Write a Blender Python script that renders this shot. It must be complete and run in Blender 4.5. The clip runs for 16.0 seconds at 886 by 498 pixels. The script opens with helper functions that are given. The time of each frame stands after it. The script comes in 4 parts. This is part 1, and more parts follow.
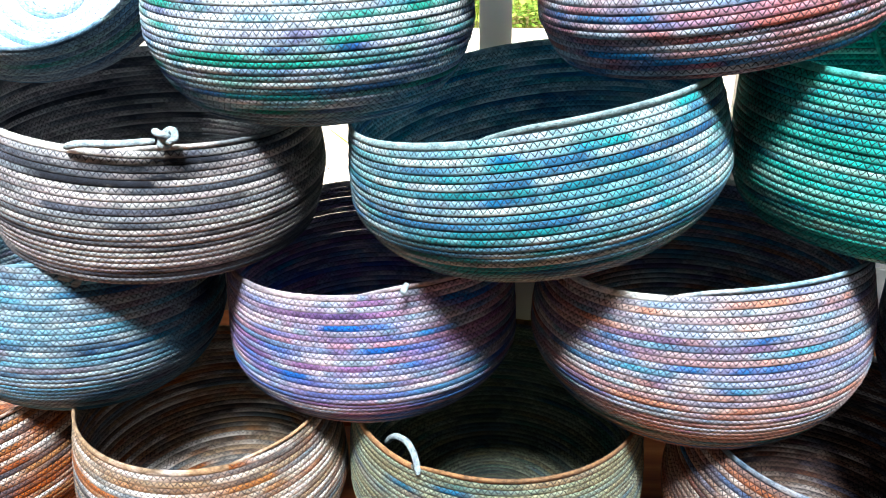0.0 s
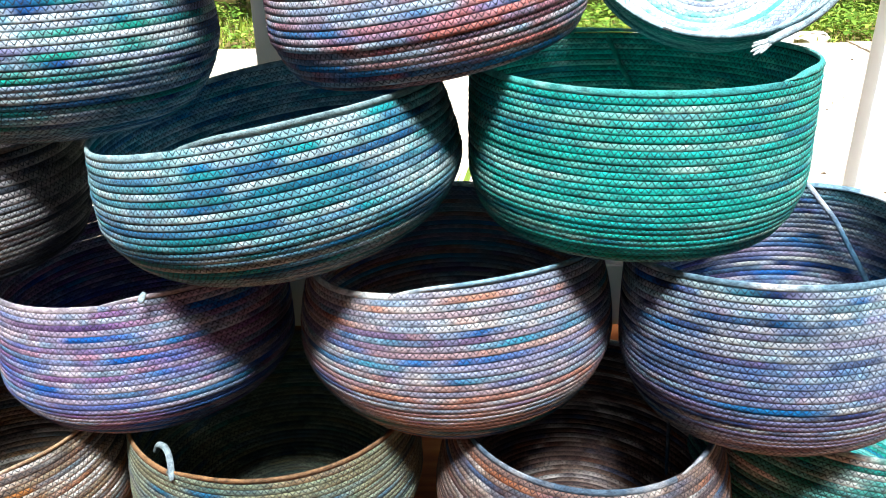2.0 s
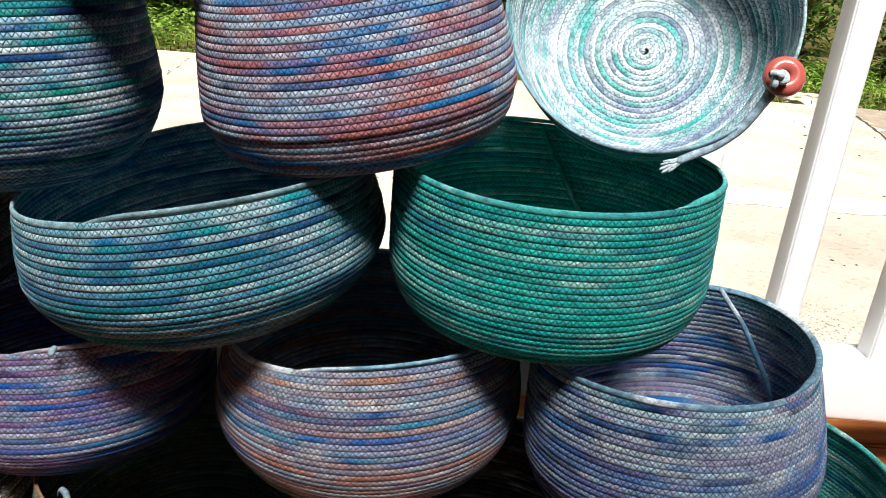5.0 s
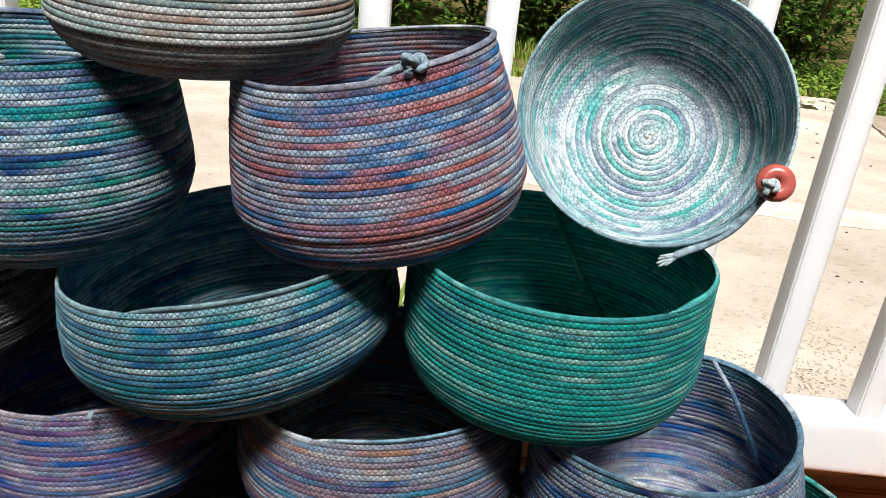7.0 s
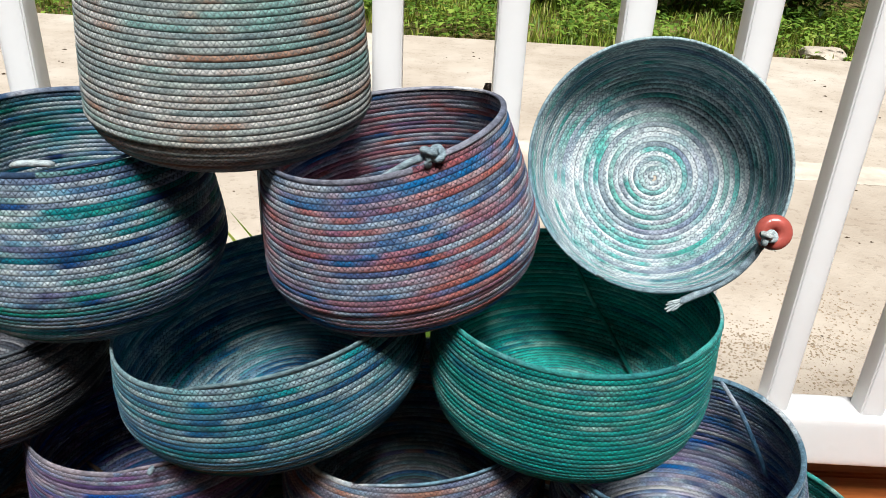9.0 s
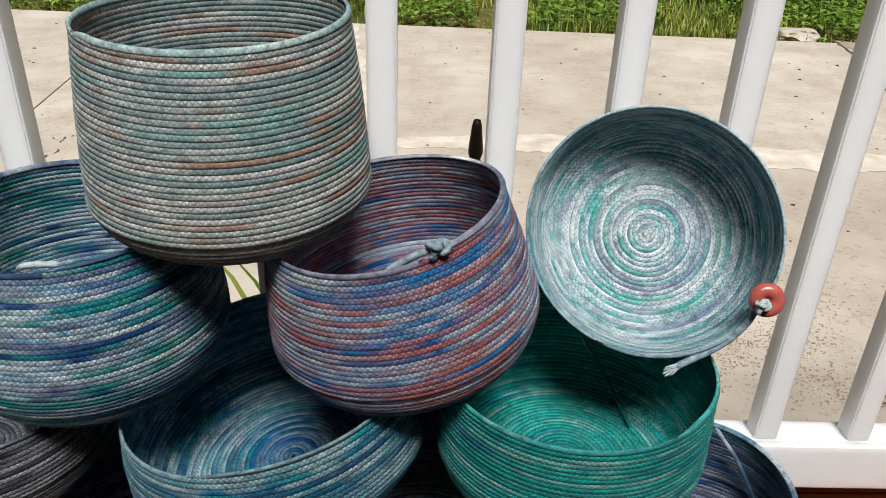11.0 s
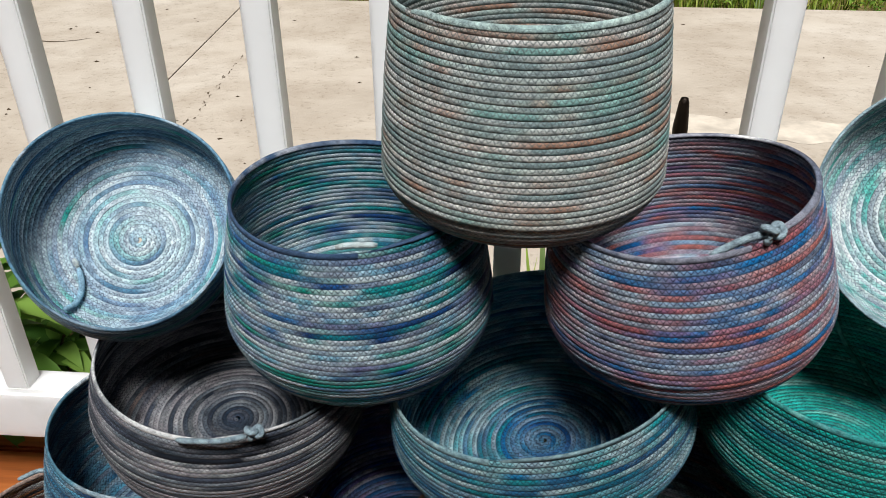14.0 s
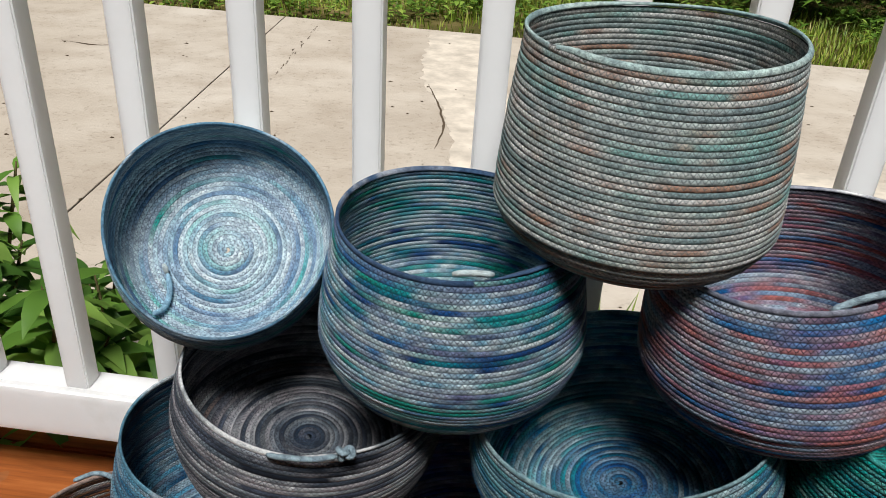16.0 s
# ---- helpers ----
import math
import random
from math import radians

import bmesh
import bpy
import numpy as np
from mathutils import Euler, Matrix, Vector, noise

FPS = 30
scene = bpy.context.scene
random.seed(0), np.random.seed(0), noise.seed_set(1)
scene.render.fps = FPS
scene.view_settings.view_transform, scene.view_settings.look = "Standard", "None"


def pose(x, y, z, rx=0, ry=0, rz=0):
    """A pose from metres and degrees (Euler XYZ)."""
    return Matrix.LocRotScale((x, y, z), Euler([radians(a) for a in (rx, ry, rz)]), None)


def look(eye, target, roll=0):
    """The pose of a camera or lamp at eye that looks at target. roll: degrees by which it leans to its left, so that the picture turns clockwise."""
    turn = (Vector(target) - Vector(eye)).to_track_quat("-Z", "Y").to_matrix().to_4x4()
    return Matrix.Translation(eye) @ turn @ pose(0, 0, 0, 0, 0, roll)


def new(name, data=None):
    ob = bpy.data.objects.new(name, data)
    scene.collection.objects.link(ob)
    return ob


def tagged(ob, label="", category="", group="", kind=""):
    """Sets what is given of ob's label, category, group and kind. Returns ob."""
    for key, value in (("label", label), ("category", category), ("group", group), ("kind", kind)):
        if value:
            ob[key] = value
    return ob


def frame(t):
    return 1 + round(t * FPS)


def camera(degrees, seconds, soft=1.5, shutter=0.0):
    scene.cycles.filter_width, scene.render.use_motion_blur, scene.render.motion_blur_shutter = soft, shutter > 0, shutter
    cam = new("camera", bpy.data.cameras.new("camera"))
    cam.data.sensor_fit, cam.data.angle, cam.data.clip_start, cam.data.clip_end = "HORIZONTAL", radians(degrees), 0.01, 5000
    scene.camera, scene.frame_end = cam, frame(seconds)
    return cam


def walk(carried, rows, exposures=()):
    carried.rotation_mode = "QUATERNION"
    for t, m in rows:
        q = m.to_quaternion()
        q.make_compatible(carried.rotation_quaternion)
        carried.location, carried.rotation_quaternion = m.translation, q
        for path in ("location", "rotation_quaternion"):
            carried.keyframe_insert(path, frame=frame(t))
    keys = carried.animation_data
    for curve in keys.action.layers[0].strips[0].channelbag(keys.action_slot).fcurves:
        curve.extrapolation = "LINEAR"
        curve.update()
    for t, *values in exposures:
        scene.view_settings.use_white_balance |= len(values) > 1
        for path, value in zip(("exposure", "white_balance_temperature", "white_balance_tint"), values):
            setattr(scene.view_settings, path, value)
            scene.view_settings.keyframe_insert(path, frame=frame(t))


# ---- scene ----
cam = camera(60.3, 16.0, 0.0)
METRES, EYE, TILT, LEAN, TURN = 0.85, 0.555, -25.3, 1.0, 3.75
ROWS = [
    (0.0, 0.0, 0.0, 0.0, -0.0, 0.0, -0.0),
    (0.5, 0.0369, -0.0221, -0.0097, -0.06, 1.04, 0.91),
    (1.0, 0.0794, -0.0308, -0.0195, -1.59, 1.05, 1.21),
    (1.5, 0.1328, -0.0391, -0.0115, -3.36, 1.13, 2.01),
    (2.0, 0.1759, -0.0387, -0.0157, -4.81, 1.26, 2.16),
    (2.5, 0.1992, -0.0391, -0.0178, -5.53, 1.18, 1.34),
    (3.0, 0.2244, -0.0375, -0.0179, -6.32, 1.1, 1.61),
    (5.5, 0.2461, -0.0893, 0.0778, -5.54, 2.91, -3.6),
    (6.0, 0.2446, -0.1071, 0.1101, -5.7, 2.86, -2.74),
    (6.5, 0.2415, -0.1138, 0.1199, -5.73, 2.12, -4.39),
    (7.0, 0.2328, -0.1268, 0.1357, -5.07, 1.64, -4.69),
    (7.5, 0.2302, -0.1414, 0.1667, -4.45, 0.97, -3.54),
    (8.0, 0.2323, -0.1577, 0.1886, -4.32, 0.3, -3.73),
    (8.5, 0.2209, -0.1683, 0.2035, -3.93, 0.12, -3.97),
    (9.0, 0.2116, -0.1809, 0.2348, -4.27, -1.41, -1.9),
    (11.5, 0.1618, -0.1842, 0.3407, -5.91, -2.91, -0.42),
    (12.0, 0.1181, -0.1784, 0.3403, -4.64, -3.0, 0.06),
    (12.5, 0.0712, -0.1738, 0.3409, -3.5, -3.26, -0.27),
    (13.0, 0.0295, -0.1771, 0.3406, -2.43, -3.2, -0.42),
    (13.5, -0.0053, -0.1698, 0.3354, -1.23, -3.89, -0.74),
    (14.0, -0.0315, -0.1574, 0.3326, -0.21, -4.38, -0.54),
    (14.5, -0.0719, -0.1495, 0.3253, 0.81, -4.33, -1.74),
    (15.0, -0.102, -0.1439, 0.3177, 1.02, -4.08, -2.61),
    (15.5, -0.1174, -0.1559, 0.3411, 0.72, -2.15, -3.45),
    (16.0, -0.1326, -0.157, 0.3303, 0.51, -2.35, -4.79),
]
EXPOSURES = [(0.0, 2.32), (1.5, 2.12), (3.0, 1.64), (5.5, 0.86), (9.0, 0.52), (11.5, 0.13), (14.0, 0.2), (16.0, 0.1)]
walk(cam, [(t, pose(0, 0, EYE, TILT, LEAN, TURN) @ pose(METRES * x, METRES * y, METRES * z, 90 + pitch, roll, yaw)) for t, x, y, z, yaw, pitch, roll in ROWS], EXPOSURES)

# ---- light: wide hazy sun from behind the camera, open sky ----
SHADE_ROOF_Y = -0.98                        # edge of the unseen roof slab added to shade the lower baskets
SUN_EL, SUN_AZ = 59.5, 177.0          # azimuth clockwise from +y
world = bpy.data.worlds.new("sky")
scene.world = world
world.use_nodes = True
wn = world.node_tree
sky = wn.nodes.new("ShaderNodeTexSky")
sky.sky_type = "NISHITA"
sky.sun_disc = False
sky.sun_elevation, sky.sun_rotation = radians(SUN_EL), radians(SUN_AZ)
sky.dust_density = 3.0
wn.links.new(sky.outputs[0], wn.nodes["Background"].inputs[0])
wn.nodes["Background"].inputs[1].default_value = 0.007
sun = new("sun", bpy.data.lights.new("sun", "SUN"))
sun.data.energy, sun.data.angle, sun.data.color = 5.0, radians(20), (0.995, 0.985, 0.975)
sd = Vector((math.sin(radians(SUN_AZ)) * math.cos(radians(SUN_EL)), math.cos(radians(SUN_AZ)) * math.cos(radians(SUN_EL)), math.sin(radians(SUN_EL))))
sun.matrix_world = look(sd * 10, (0, 0, 0))


# ---- materials ----
def lin(c):
    """sRGB 0-255 to linear."""
    return tuple(((v / 255) / 12.92 if v <= 10 else ((v / 255 + 0.055) / 1.055) ** 2.4) for v in c) + (1.0,)


class Nodes:
    def __init__(self, name):
        self.mat = bpy.data.materials.new(name)
        self.mat.use_nodes = True
        self.t = self.mat.node_tree
        self.bsdf = self.t.nodes["Principled BSDF"]

    def add(self, kind, **settings):
        n = self.t.nodes.new(kind)
        for k, v in settings.items():
            setattr(n, k, v)
        return n

    def link(self, a, b):
        self.t.links.new(a, b)

    def math(self, op, a, b=None, c=None):
        n = self.add("ShaderNodeMath", operation=op)
        for i, v in enumerate((a, b, c)):
            if v is None:
                continue
            if isinstance(v, (int, float)):
                n.inputs[i].default_value = v
            else:
                self.link(v, n.inputs[i])
        return n.outputs[0]

    def noise(self, vector, scale, detail=3.0, rough=0.5, dims="3D"):
        n = self.add("ShaderNodeTexNoise", noise_dimensions=dims)
        n.inputs["Scale"].default_value = scale
        n.inputs["Detail"].default_value = detail
        n.inputs["Roughness"].default_value = rough
        self.link(vector, n.inputs["Vector"])
        return n.outputs["Fac"]

    def ramp(self, fac, stops, mode="LINEAR"):
        n = self.add("ShaderNodeValToRGB")
        n.color_ramp.interpolation = mode
        e = n.color_ramp.elements
        while len(e) < len(stops):
            e.new(0.5)
        for i, (p, c) in enumerate(stops):
            e[i].position = p
            e[i].color = c
        self.link(fac, n.inputs[0])
        return n.outputs[0]

    def mix(self, fac, a, b, blend="MIX"):
        n = self.add("ShaderNodeMix", data_type="RGBA", blend_type=blend)
        for s, v in ((n.inputs[0], fac), (n.inputs[6], a), (n.inputs[7], b)):
            if isinstance(v, (int, float)):
                s.default_value = v
            elif isinstance(v, tuple):
                s.default_value = v
            else:
                self.link(v, s)
        return n.outputs[2]

    def bump(self, height, strength, distance):
        n = self.add("ShaderNodeBump")
        n.inputs["Strength"].default_value = strength
        n.inputs["Distance"].default_value = distance
        self.link(height, n.inputs["Height"])
        self.link(n.outputs[0], self.bsdf.inputs["Normal"])

    def out(self, color=None, rough=0.8, spec=0.3, metal=0.0):
        if color is not None:
            if isinstance(color, tuple):
                self.bsdf.inputs["Base Color"].default_value = color
            else:
                self.link(color, self.bsdf.inputs["Base Color"])
        if isinstance(rough, (int, float)):
            self.bsdf.inputs["Roughness"].default_value = rough
        else:
            self.link(rough, self.bsdf.inputs["Roughness"])
        self.bsdf.inputs["Specular IOR Level"].default_value = spec
        self.bsdf.inputs["Metallic"].default_value = metal
        return self.mat


def dye(c):
    """A dye's colour at full strength."""
    r, g, b = lin(c)[:3]
    l = 0.3 * r + 0.55 * g + 0.15 * b
    k = 0.86 if l < 0.45 else 0.95
    r, g, b = (max(0.003, 0.78 * (l + 1.2 * (v - l)) - 0.003) for v in (r * k, g, b))
    return (min(r, 0.9), min(g, 0.9), min(b, 0.9), 1.0)


def rope_material(name, palette, bands, seed, band_mix=0.45, thread=(20, 25, 36), run=8.0, thread_mix=0.95, base_mix=1.3, pool=0.45, gain=7.0, take=0.54, groove_shade=0.84, tint=0.12):
    """Hand-dyed cotton rope: dye runs along the rope, pooled over neighbouring coils, zigzag stitching across the grooves."""
    m = Nodes(name)
    uv = m.add("ShaderNodeUVMap", uv_map="rope").outputs[0]
    wrap = m.add("ShaderNodeUVMap", uv_map="wrap").outputs[0]
    s = m.add("ShaderNodeSeparateXYZ")
    m.link(uv, s.inputs[0])
    along, round_ = s.outputs[0], s.outputs[1]
    w = m.add("ShaderNodeSeparateXYZ")
    m.link(wrap, w.inputs[0])
    height = w.outputs[1]
    # dye runs along the cord, and pools over a few neighbouring coils
    co = m.add("ShaderNodeCombineXYZ")
    m.link(along, co.inputs[0])
    co.inputs[1].default_value = seed * 7.3
    at = m.add("ShaderNodeSeparateXYZ")
    m.link(m.add("ShaderNodeTexCoord").outputs["Object"], at.inputs[0])
    wet = []
    for shift in (3.1, 9.7):
        cp = m.add("ShaderNodeCombineXYZ")
        m.link(m.math("MULTIPLY_ADD", at.outputs[0], 7.0, seed * shift), cp.inputs[0])
        m.link(m.math("MULTIPLY_ADD", at.outputs[1], 7.0, seed * 1.7), cp.inputs[1])
        m.link(m.math("MULTIPLY_ADD", height, 30.0, seed * 5.3 + shift), cp.inputs[2])
        wet.append(m.noise(cp.outputs[0], 1.0, 2.0, 0.5))
    pools, pools2 = wet
    fine = m.add("ShaderNodeCombineXYZ")
    m.link(m.math("MULTIPLY", along, 55.0), fine.inputs[0])
    m.link(m.math("MULTIPLY", round_, 1.6), fine.inputs[1])
    fine.inputs[2].default_value = seed
    blot = m.noise(fine.outputs[0], 1.0, 4.0, 0.6)
    pale = [c for c in palette if 0.3 * c[0] + 0.59 * c[1] + 0.11 * c[2] > 168] or [max(palette, key=sum)]
    dyes = [c for c in palette if c not in pale][:6]
    wash = [sum(c[i] for c in dyes) / len(dyes) if dyes else 200 for i in range(3)]
    pale = [tuple(v * (1 - tint) + w * tint for v, w in zip(c, wash)) for c in pale]
    ground_ = m.noise(co.outputs[0], run * 0.9, 4.0, 0.58)
    col = m.ramp(m.math("MULTIPLY_ADD", ground_, 3.6, -1.3), [((i + 0.5) / len(pale), dye(c)) for i, c in enumerate(pale)])
    uptake = m.math("MULTIPLY_ADD", blot, 1.6, 0.4)
    for i, c in enumerate(dyes):
        cd = m.add("ShaderNodeCombineXYZ")
        m.link(along, cd.inputs[0])
        cd.inputs[1].default_value = seed * 7.3 + 3.7 * (i + 1)
        runs = m.noise(cd.outputs[0], run * (0.8 + 0.17 * (i % 3)), 3.0, 0.56)
        f = m.math("ADD", runs, m.math("MULTIPLY_ADD", pools if i % 4 < 2 else pools2, pool if i % 2 else -pool, -0.5 * pool if i % 2 else 0.5 * pool))
        mask = m.math("MULTIPLY", m.math("SUBTRACT", f, take), gain)
        mask.node.use_clamp = True
        mask = m.math("MULTIPLY", mask, uptake)
        mask.node.use_clamp = True
        col = m.mix(mask, col, dye(c))
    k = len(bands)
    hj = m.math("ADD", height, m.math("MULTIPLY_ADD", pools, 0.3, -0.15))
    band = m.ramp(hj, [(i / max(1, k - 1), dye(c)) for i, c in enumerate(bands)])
    # pull coils near the base to their bands, whose dark ones paint in interior shade
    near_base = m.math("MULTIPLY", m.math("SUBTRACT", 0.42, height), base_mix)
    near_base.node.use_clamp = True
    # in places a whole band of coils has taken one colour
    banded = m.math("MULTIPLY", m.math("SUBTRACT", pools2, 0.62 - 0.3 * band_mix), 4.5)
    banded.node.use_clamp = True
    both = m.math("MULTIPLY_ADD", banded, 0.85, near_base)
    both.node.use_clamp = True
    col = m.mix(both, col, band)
    # blotches where the dye did not take
    col = m.mix(m.math("MULTIPLY", m.math("SUBTRACT", blot, 0.62), 1.1), col, (0.62, 0.63, 0.61, 1.0))
    # uneven uptake, a few millimetres long
    sp = m.add("ShaderNodeCombineXYZ")
    m.link(m.math("MULTIPLY", along, 170.0), sp.inputs[0])
    m.link(m.math("MULTIPLY", round_, 2.5), sp.inputs[1])
    sp.inputs[2].default_value = seed * 1.9
    speck = m.noise(sp.outputs[0], 1.0, 3.0, 0.6)
    col = m.mix(1.0, col, m.ramp(speck, [(0.34, (0.58, 0.59, 0.61, 1)), (0.5, (1.0, 1.0, 1.0, 1)), (0.66, (1.34, 1.34, 1.32, 1))]), "MULTIPLY")
    fib = m.add("ShaderNodeCombineXYZ")
    m.link(m.math("MULTIPLY", along, 900.0), fib.inputs[0])
    m.link(m.math("MULTIPLY", round_, 22.0), fib.inputs[1])
    fibre = m.noise(fib.outputs[0], 1.0, 2.0, 0.6)
    col = m.mix(1.0, col, m.ramp(fibre, [(0.3, (0.5, 0.5, 0.5, 1)), (0.7, (1.3, 1.3, 1.3, 1))]), "MULTIPLY")
    col = m.mix(1.0, col, (0.74, 0.75, 0.74, 1.0), "DARKEN")
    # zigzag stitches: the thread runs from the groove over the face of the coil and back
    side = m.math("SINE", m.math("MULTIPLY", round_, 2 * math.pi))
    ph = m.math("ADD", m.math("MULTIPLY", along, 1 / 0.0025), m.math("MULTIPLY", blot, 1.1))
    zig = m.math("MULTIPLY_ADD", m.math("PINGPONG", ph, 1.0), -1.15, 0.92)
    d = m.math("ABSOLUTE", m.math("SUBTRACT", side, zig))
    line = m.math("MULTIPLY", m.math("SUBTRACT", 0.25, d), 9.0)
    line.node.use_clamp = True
    # creases between coils coloured near black, contact shade put into the rope colour
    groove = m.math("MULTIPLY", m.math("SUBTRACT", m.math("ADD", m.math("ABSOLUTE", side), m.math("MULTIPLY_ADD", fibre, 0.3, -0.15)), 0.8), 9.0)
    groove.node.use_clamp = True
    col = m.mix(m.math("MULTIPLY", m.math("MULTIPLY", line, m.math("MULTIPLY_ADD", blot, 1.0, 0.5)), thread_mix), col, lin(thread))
    col = m.mix(m.math("MULTIPLY", groove, groove_shade if thread_mix > 0.3 else 0.0), col, lin((9, 11, 17)))
    # three-strand lay of the cord
    lay = m.math("SINE", m.math("MULTIPLY_ADD", along, 1900.0, m.math("MULTIPLY", round_, 12.566)))
    h = m.math("ADD", m.math("MULTIPLY", lay, 0.10), m.math("ADD", m.math("MULTIPLY", fibre, 0.5), m.math("MULTIPLY", line, -0.35)))
    m.bump(h, 0.8, 0.0008)
    m.out(col, 0.86, 0.18)
    m.bsdf.inputs["Sheen Weight"].default_value = 0.03
    return m.mat


def vinyl_material():
    m = Nodes("white_vinyl")
    co = m.add("ShaderNodeTexCoord").outputs["Object"]
    dirt = m.noise(co, 9.0, 5.0, 0.6)
    fine = m.noise(co, 160.0, 2.0)
    col = m.ramp(dirt, [(0.3, (0.80, 0.80, 0.795, 1)), (0.62, (0.84, 0.84, 0.835, 1)), (0.8, (0.75, 0.745, 0.72, 1))])
    m.bump(fine, 0.08, 0.001)
    m.bsdf.inputs["Subsurface Weight"].default_value = 0.7
    m.bsdf.inputs["Subsurface Radius"].default_value = (1.0, 1.0, 1.0)
    m.bsdf.inputs["Subsurface Scale"].default_value = 0.03
    return m.out(col, m.math("MULTIPLY_ADD", dirt, 0.25, 0.3), 0.4)


def deck_material():
    m = Nodes("stained_deck_wood")
    tc = m.add("ShaderNodeTexCoord").outputs["Object"]
    mp = m.add("ShaderNodeMapping")
    mp.inputs["Scale"].default_value = (2.5, 38.0, 38.0)
    m.link(tc, mp.inputs[0])
    rnd = m.add("ShaderNodeObjectInfo").outputs["Random"]
    sh = m.add("ShaderNodeCombineXYZ")
    m.link(m.math("MULTIPLY", rnd, 40.0), sh.inputs[0])
    ad = m.add("ShaderNodeVectorMath", operation="ADD")
    m.link(mp.outputs[0], ad.inputs[0])
    m.link(sh.outputs[0], ad.inputs[1])
    grain = m.noise(ad.outputs[0], 1.0, 5.0, 0.65)
    col = m.ramp(grain, [(0.25, lin((104, 56, 26))), (0.5, lin((168, 94, 44))), (0.7, lin((196, 122, 66)))])
    wear = m.noise(tc, 5.0, 4.0)
    col = m.mix(m.math("MULTIPLY", m.math("GREATER_THAN", wear, 0.58), 0.25), col, lin((150, 112, 80)))
    m.bump(grain, 0.3, 0.002)
    return m.out(col, 0.55, 0.35)


def concrete_material():
    m = Nodes("driveway_concrete")
    tc = m.add("ShaderNodeTexCoord").outputs["Object"]
    big = m.noise(tc, 0.55, 5.0, 0.62)
    mid = m.noise(tc, 3.2, 6.0, 0.65)
    sp = m.noise(tc, 26.0, 5.0, 0.7)
    col = m.ramp(big, [(0.32, lin((172, 160, 145))), (0.5, lin((192, 181, 166))), (0.68, lin((206, 197, 184)))])
    col = m.mix(m.math("MULTIPLY", m.math("SUBTRACT", mid, 0.42), 1.8), col, lin((158, 143, 126)))
    # dark crumbs and spalls gathered in worn patches
    rnd = m.add("ShaderNodeObjectInfo").outputs["Random"]
    col = m.mix(m.math("MULTIPLY", rnd, 0.22), col, lin((140, 128, 112)))
    where = m.math("MULTIPLY", m.math("GREATER_THAN", mid, 0.47), m.math("GREATER_THAN", sp, 0.58))
    col = m.mix(m.math("MULTIPLY", where, 0.22), col, lin((92, 80, 64)))
    m.bump(m.math("ADD", sp, m.math("MULTIPLY", mid, 0.8)), 0.5, 0.012)
    return m.out(col, 0.9, 0.2)


def soil_material():
    m = Nodes("soil")
    tc = m.add("ShaderNodeTexCoord").outputs["Object"]
    a = m.noise(tc, 1.2, 6.0, 0.65)
    b = m.noise(tc, 14.0, 6.0, 0.7)
    col = m.ramp(a, [(0.35, lin((66, 70, 34))), (0.5, lin((104, 96, 52))), (0.65, lin((142, 124, 84)))])
    col = m.mix(m.math("MULTIPLY", b, 0.5), col, lin((60, 52, 36)))
    m.bump(b, 0.8, 0.03)
    return m.out(col, 0.95, 0.1)


def leaf_material(name, stops):
    m = Nodes(name)
    rnd = m.add("ShaderNodeNewGeometry").outputs["Random Per Island"]
    tc = m.add("ShaderNodeTexCoord").outputs["Object"]
    n = m.noise(tc, 3.0, 4.0)
    f = m.math("ADD", m.math("MULTIPLY", rnd, 0.6), m.math("MULTIPLY_ADD", n, 1.2, -0.4))
    col = m.ramp(f, [(p, lin(c)) for p, c in stops])
    m.out(col, 0.5, 0.35)
    m.bsdf.inputs["Transmission Weight"].default_value = 0.0
    tr = m.add("ShaderNodeBsdfTranslucent")
    m.link(col, tr.inputs[0])
    mx = m.add("ShaderNodeMixShader")
    mx.inputs[0].default_value = 0.3
    m.link(m.bsdf.outputs[0], mx.inputs[1])
    m.link(tr.outputs[0], mx.inputs[2])
    m.link(mx.outputs[0], m.t.nodes["Material Output"].inputs[0])
    return m.mat


def plain_material(name, rgb, rough=0.6, spec=0.4, metal=0.0, grain=40.0):
    m = Nodes(name)
    tc = m.add("ShaderNodeTexCoord").outputs["Object"]
    n = m.noise(tc, grain, 4.0, 0.6)
    c = lin(rgb)
    col = m.ramp(n, [(0.3, tuple(v * 0.72 for v in c[:3]) + (1,)), (0.7, tuple(min(1, v * 1.15) for v in c[:3]) + (1,))])
    m.bump(n, 0.2, 0.002)
    return m.out(col, rough, spec, metal)


VINYL, DECK, CONCRETE, SOIL = vinyl_material(), deck_material(), concrete_material(), soil_material()
GRASS = leaf_material("grass_blades", [(0.2, (84, 110, 32)), (0.5, (128, 150, 50)), (0.75, (164, 172, 78)), (0.95, (176, 160, 100))])
SHRUB = leaf_material("shrub_leaves", [(0.2, (34, 54, 20)), (0.5, (66, 100, 32)), (0.75, (104, 140, 50)), (0.95, (140, 166, 70))])
HERB = leaf_material("herb_leaves", [(0.2, (66, 104, 40)), (0.5, (104, 146, 58)), (0.8, (144, 178, 84)), (0.97, (176, 168, 98))])
BARK = plain_material("stems", (92, 84, 52), 0.8, 0.2)
IRON = plain_material("dark_bronze", (52, 42, 34), 0.5, 0.4, 0.6)
STONE = plain_material("red_stone", (172, 84, 74), 0.25, 0.5, 0.0, 90.0)
CRACK = plain_material("crack_dirt", (92, 80, 66), 0.95, 0.1)
PATCH = plain_material("scaled_concrete", (208, 197, 181), 0.9, 0.15, 0.0, 7.0)
STAIN = plain_material("stained_concrete", (158, 144, 126), 0.92, 0.15, 0.0, 9.0)
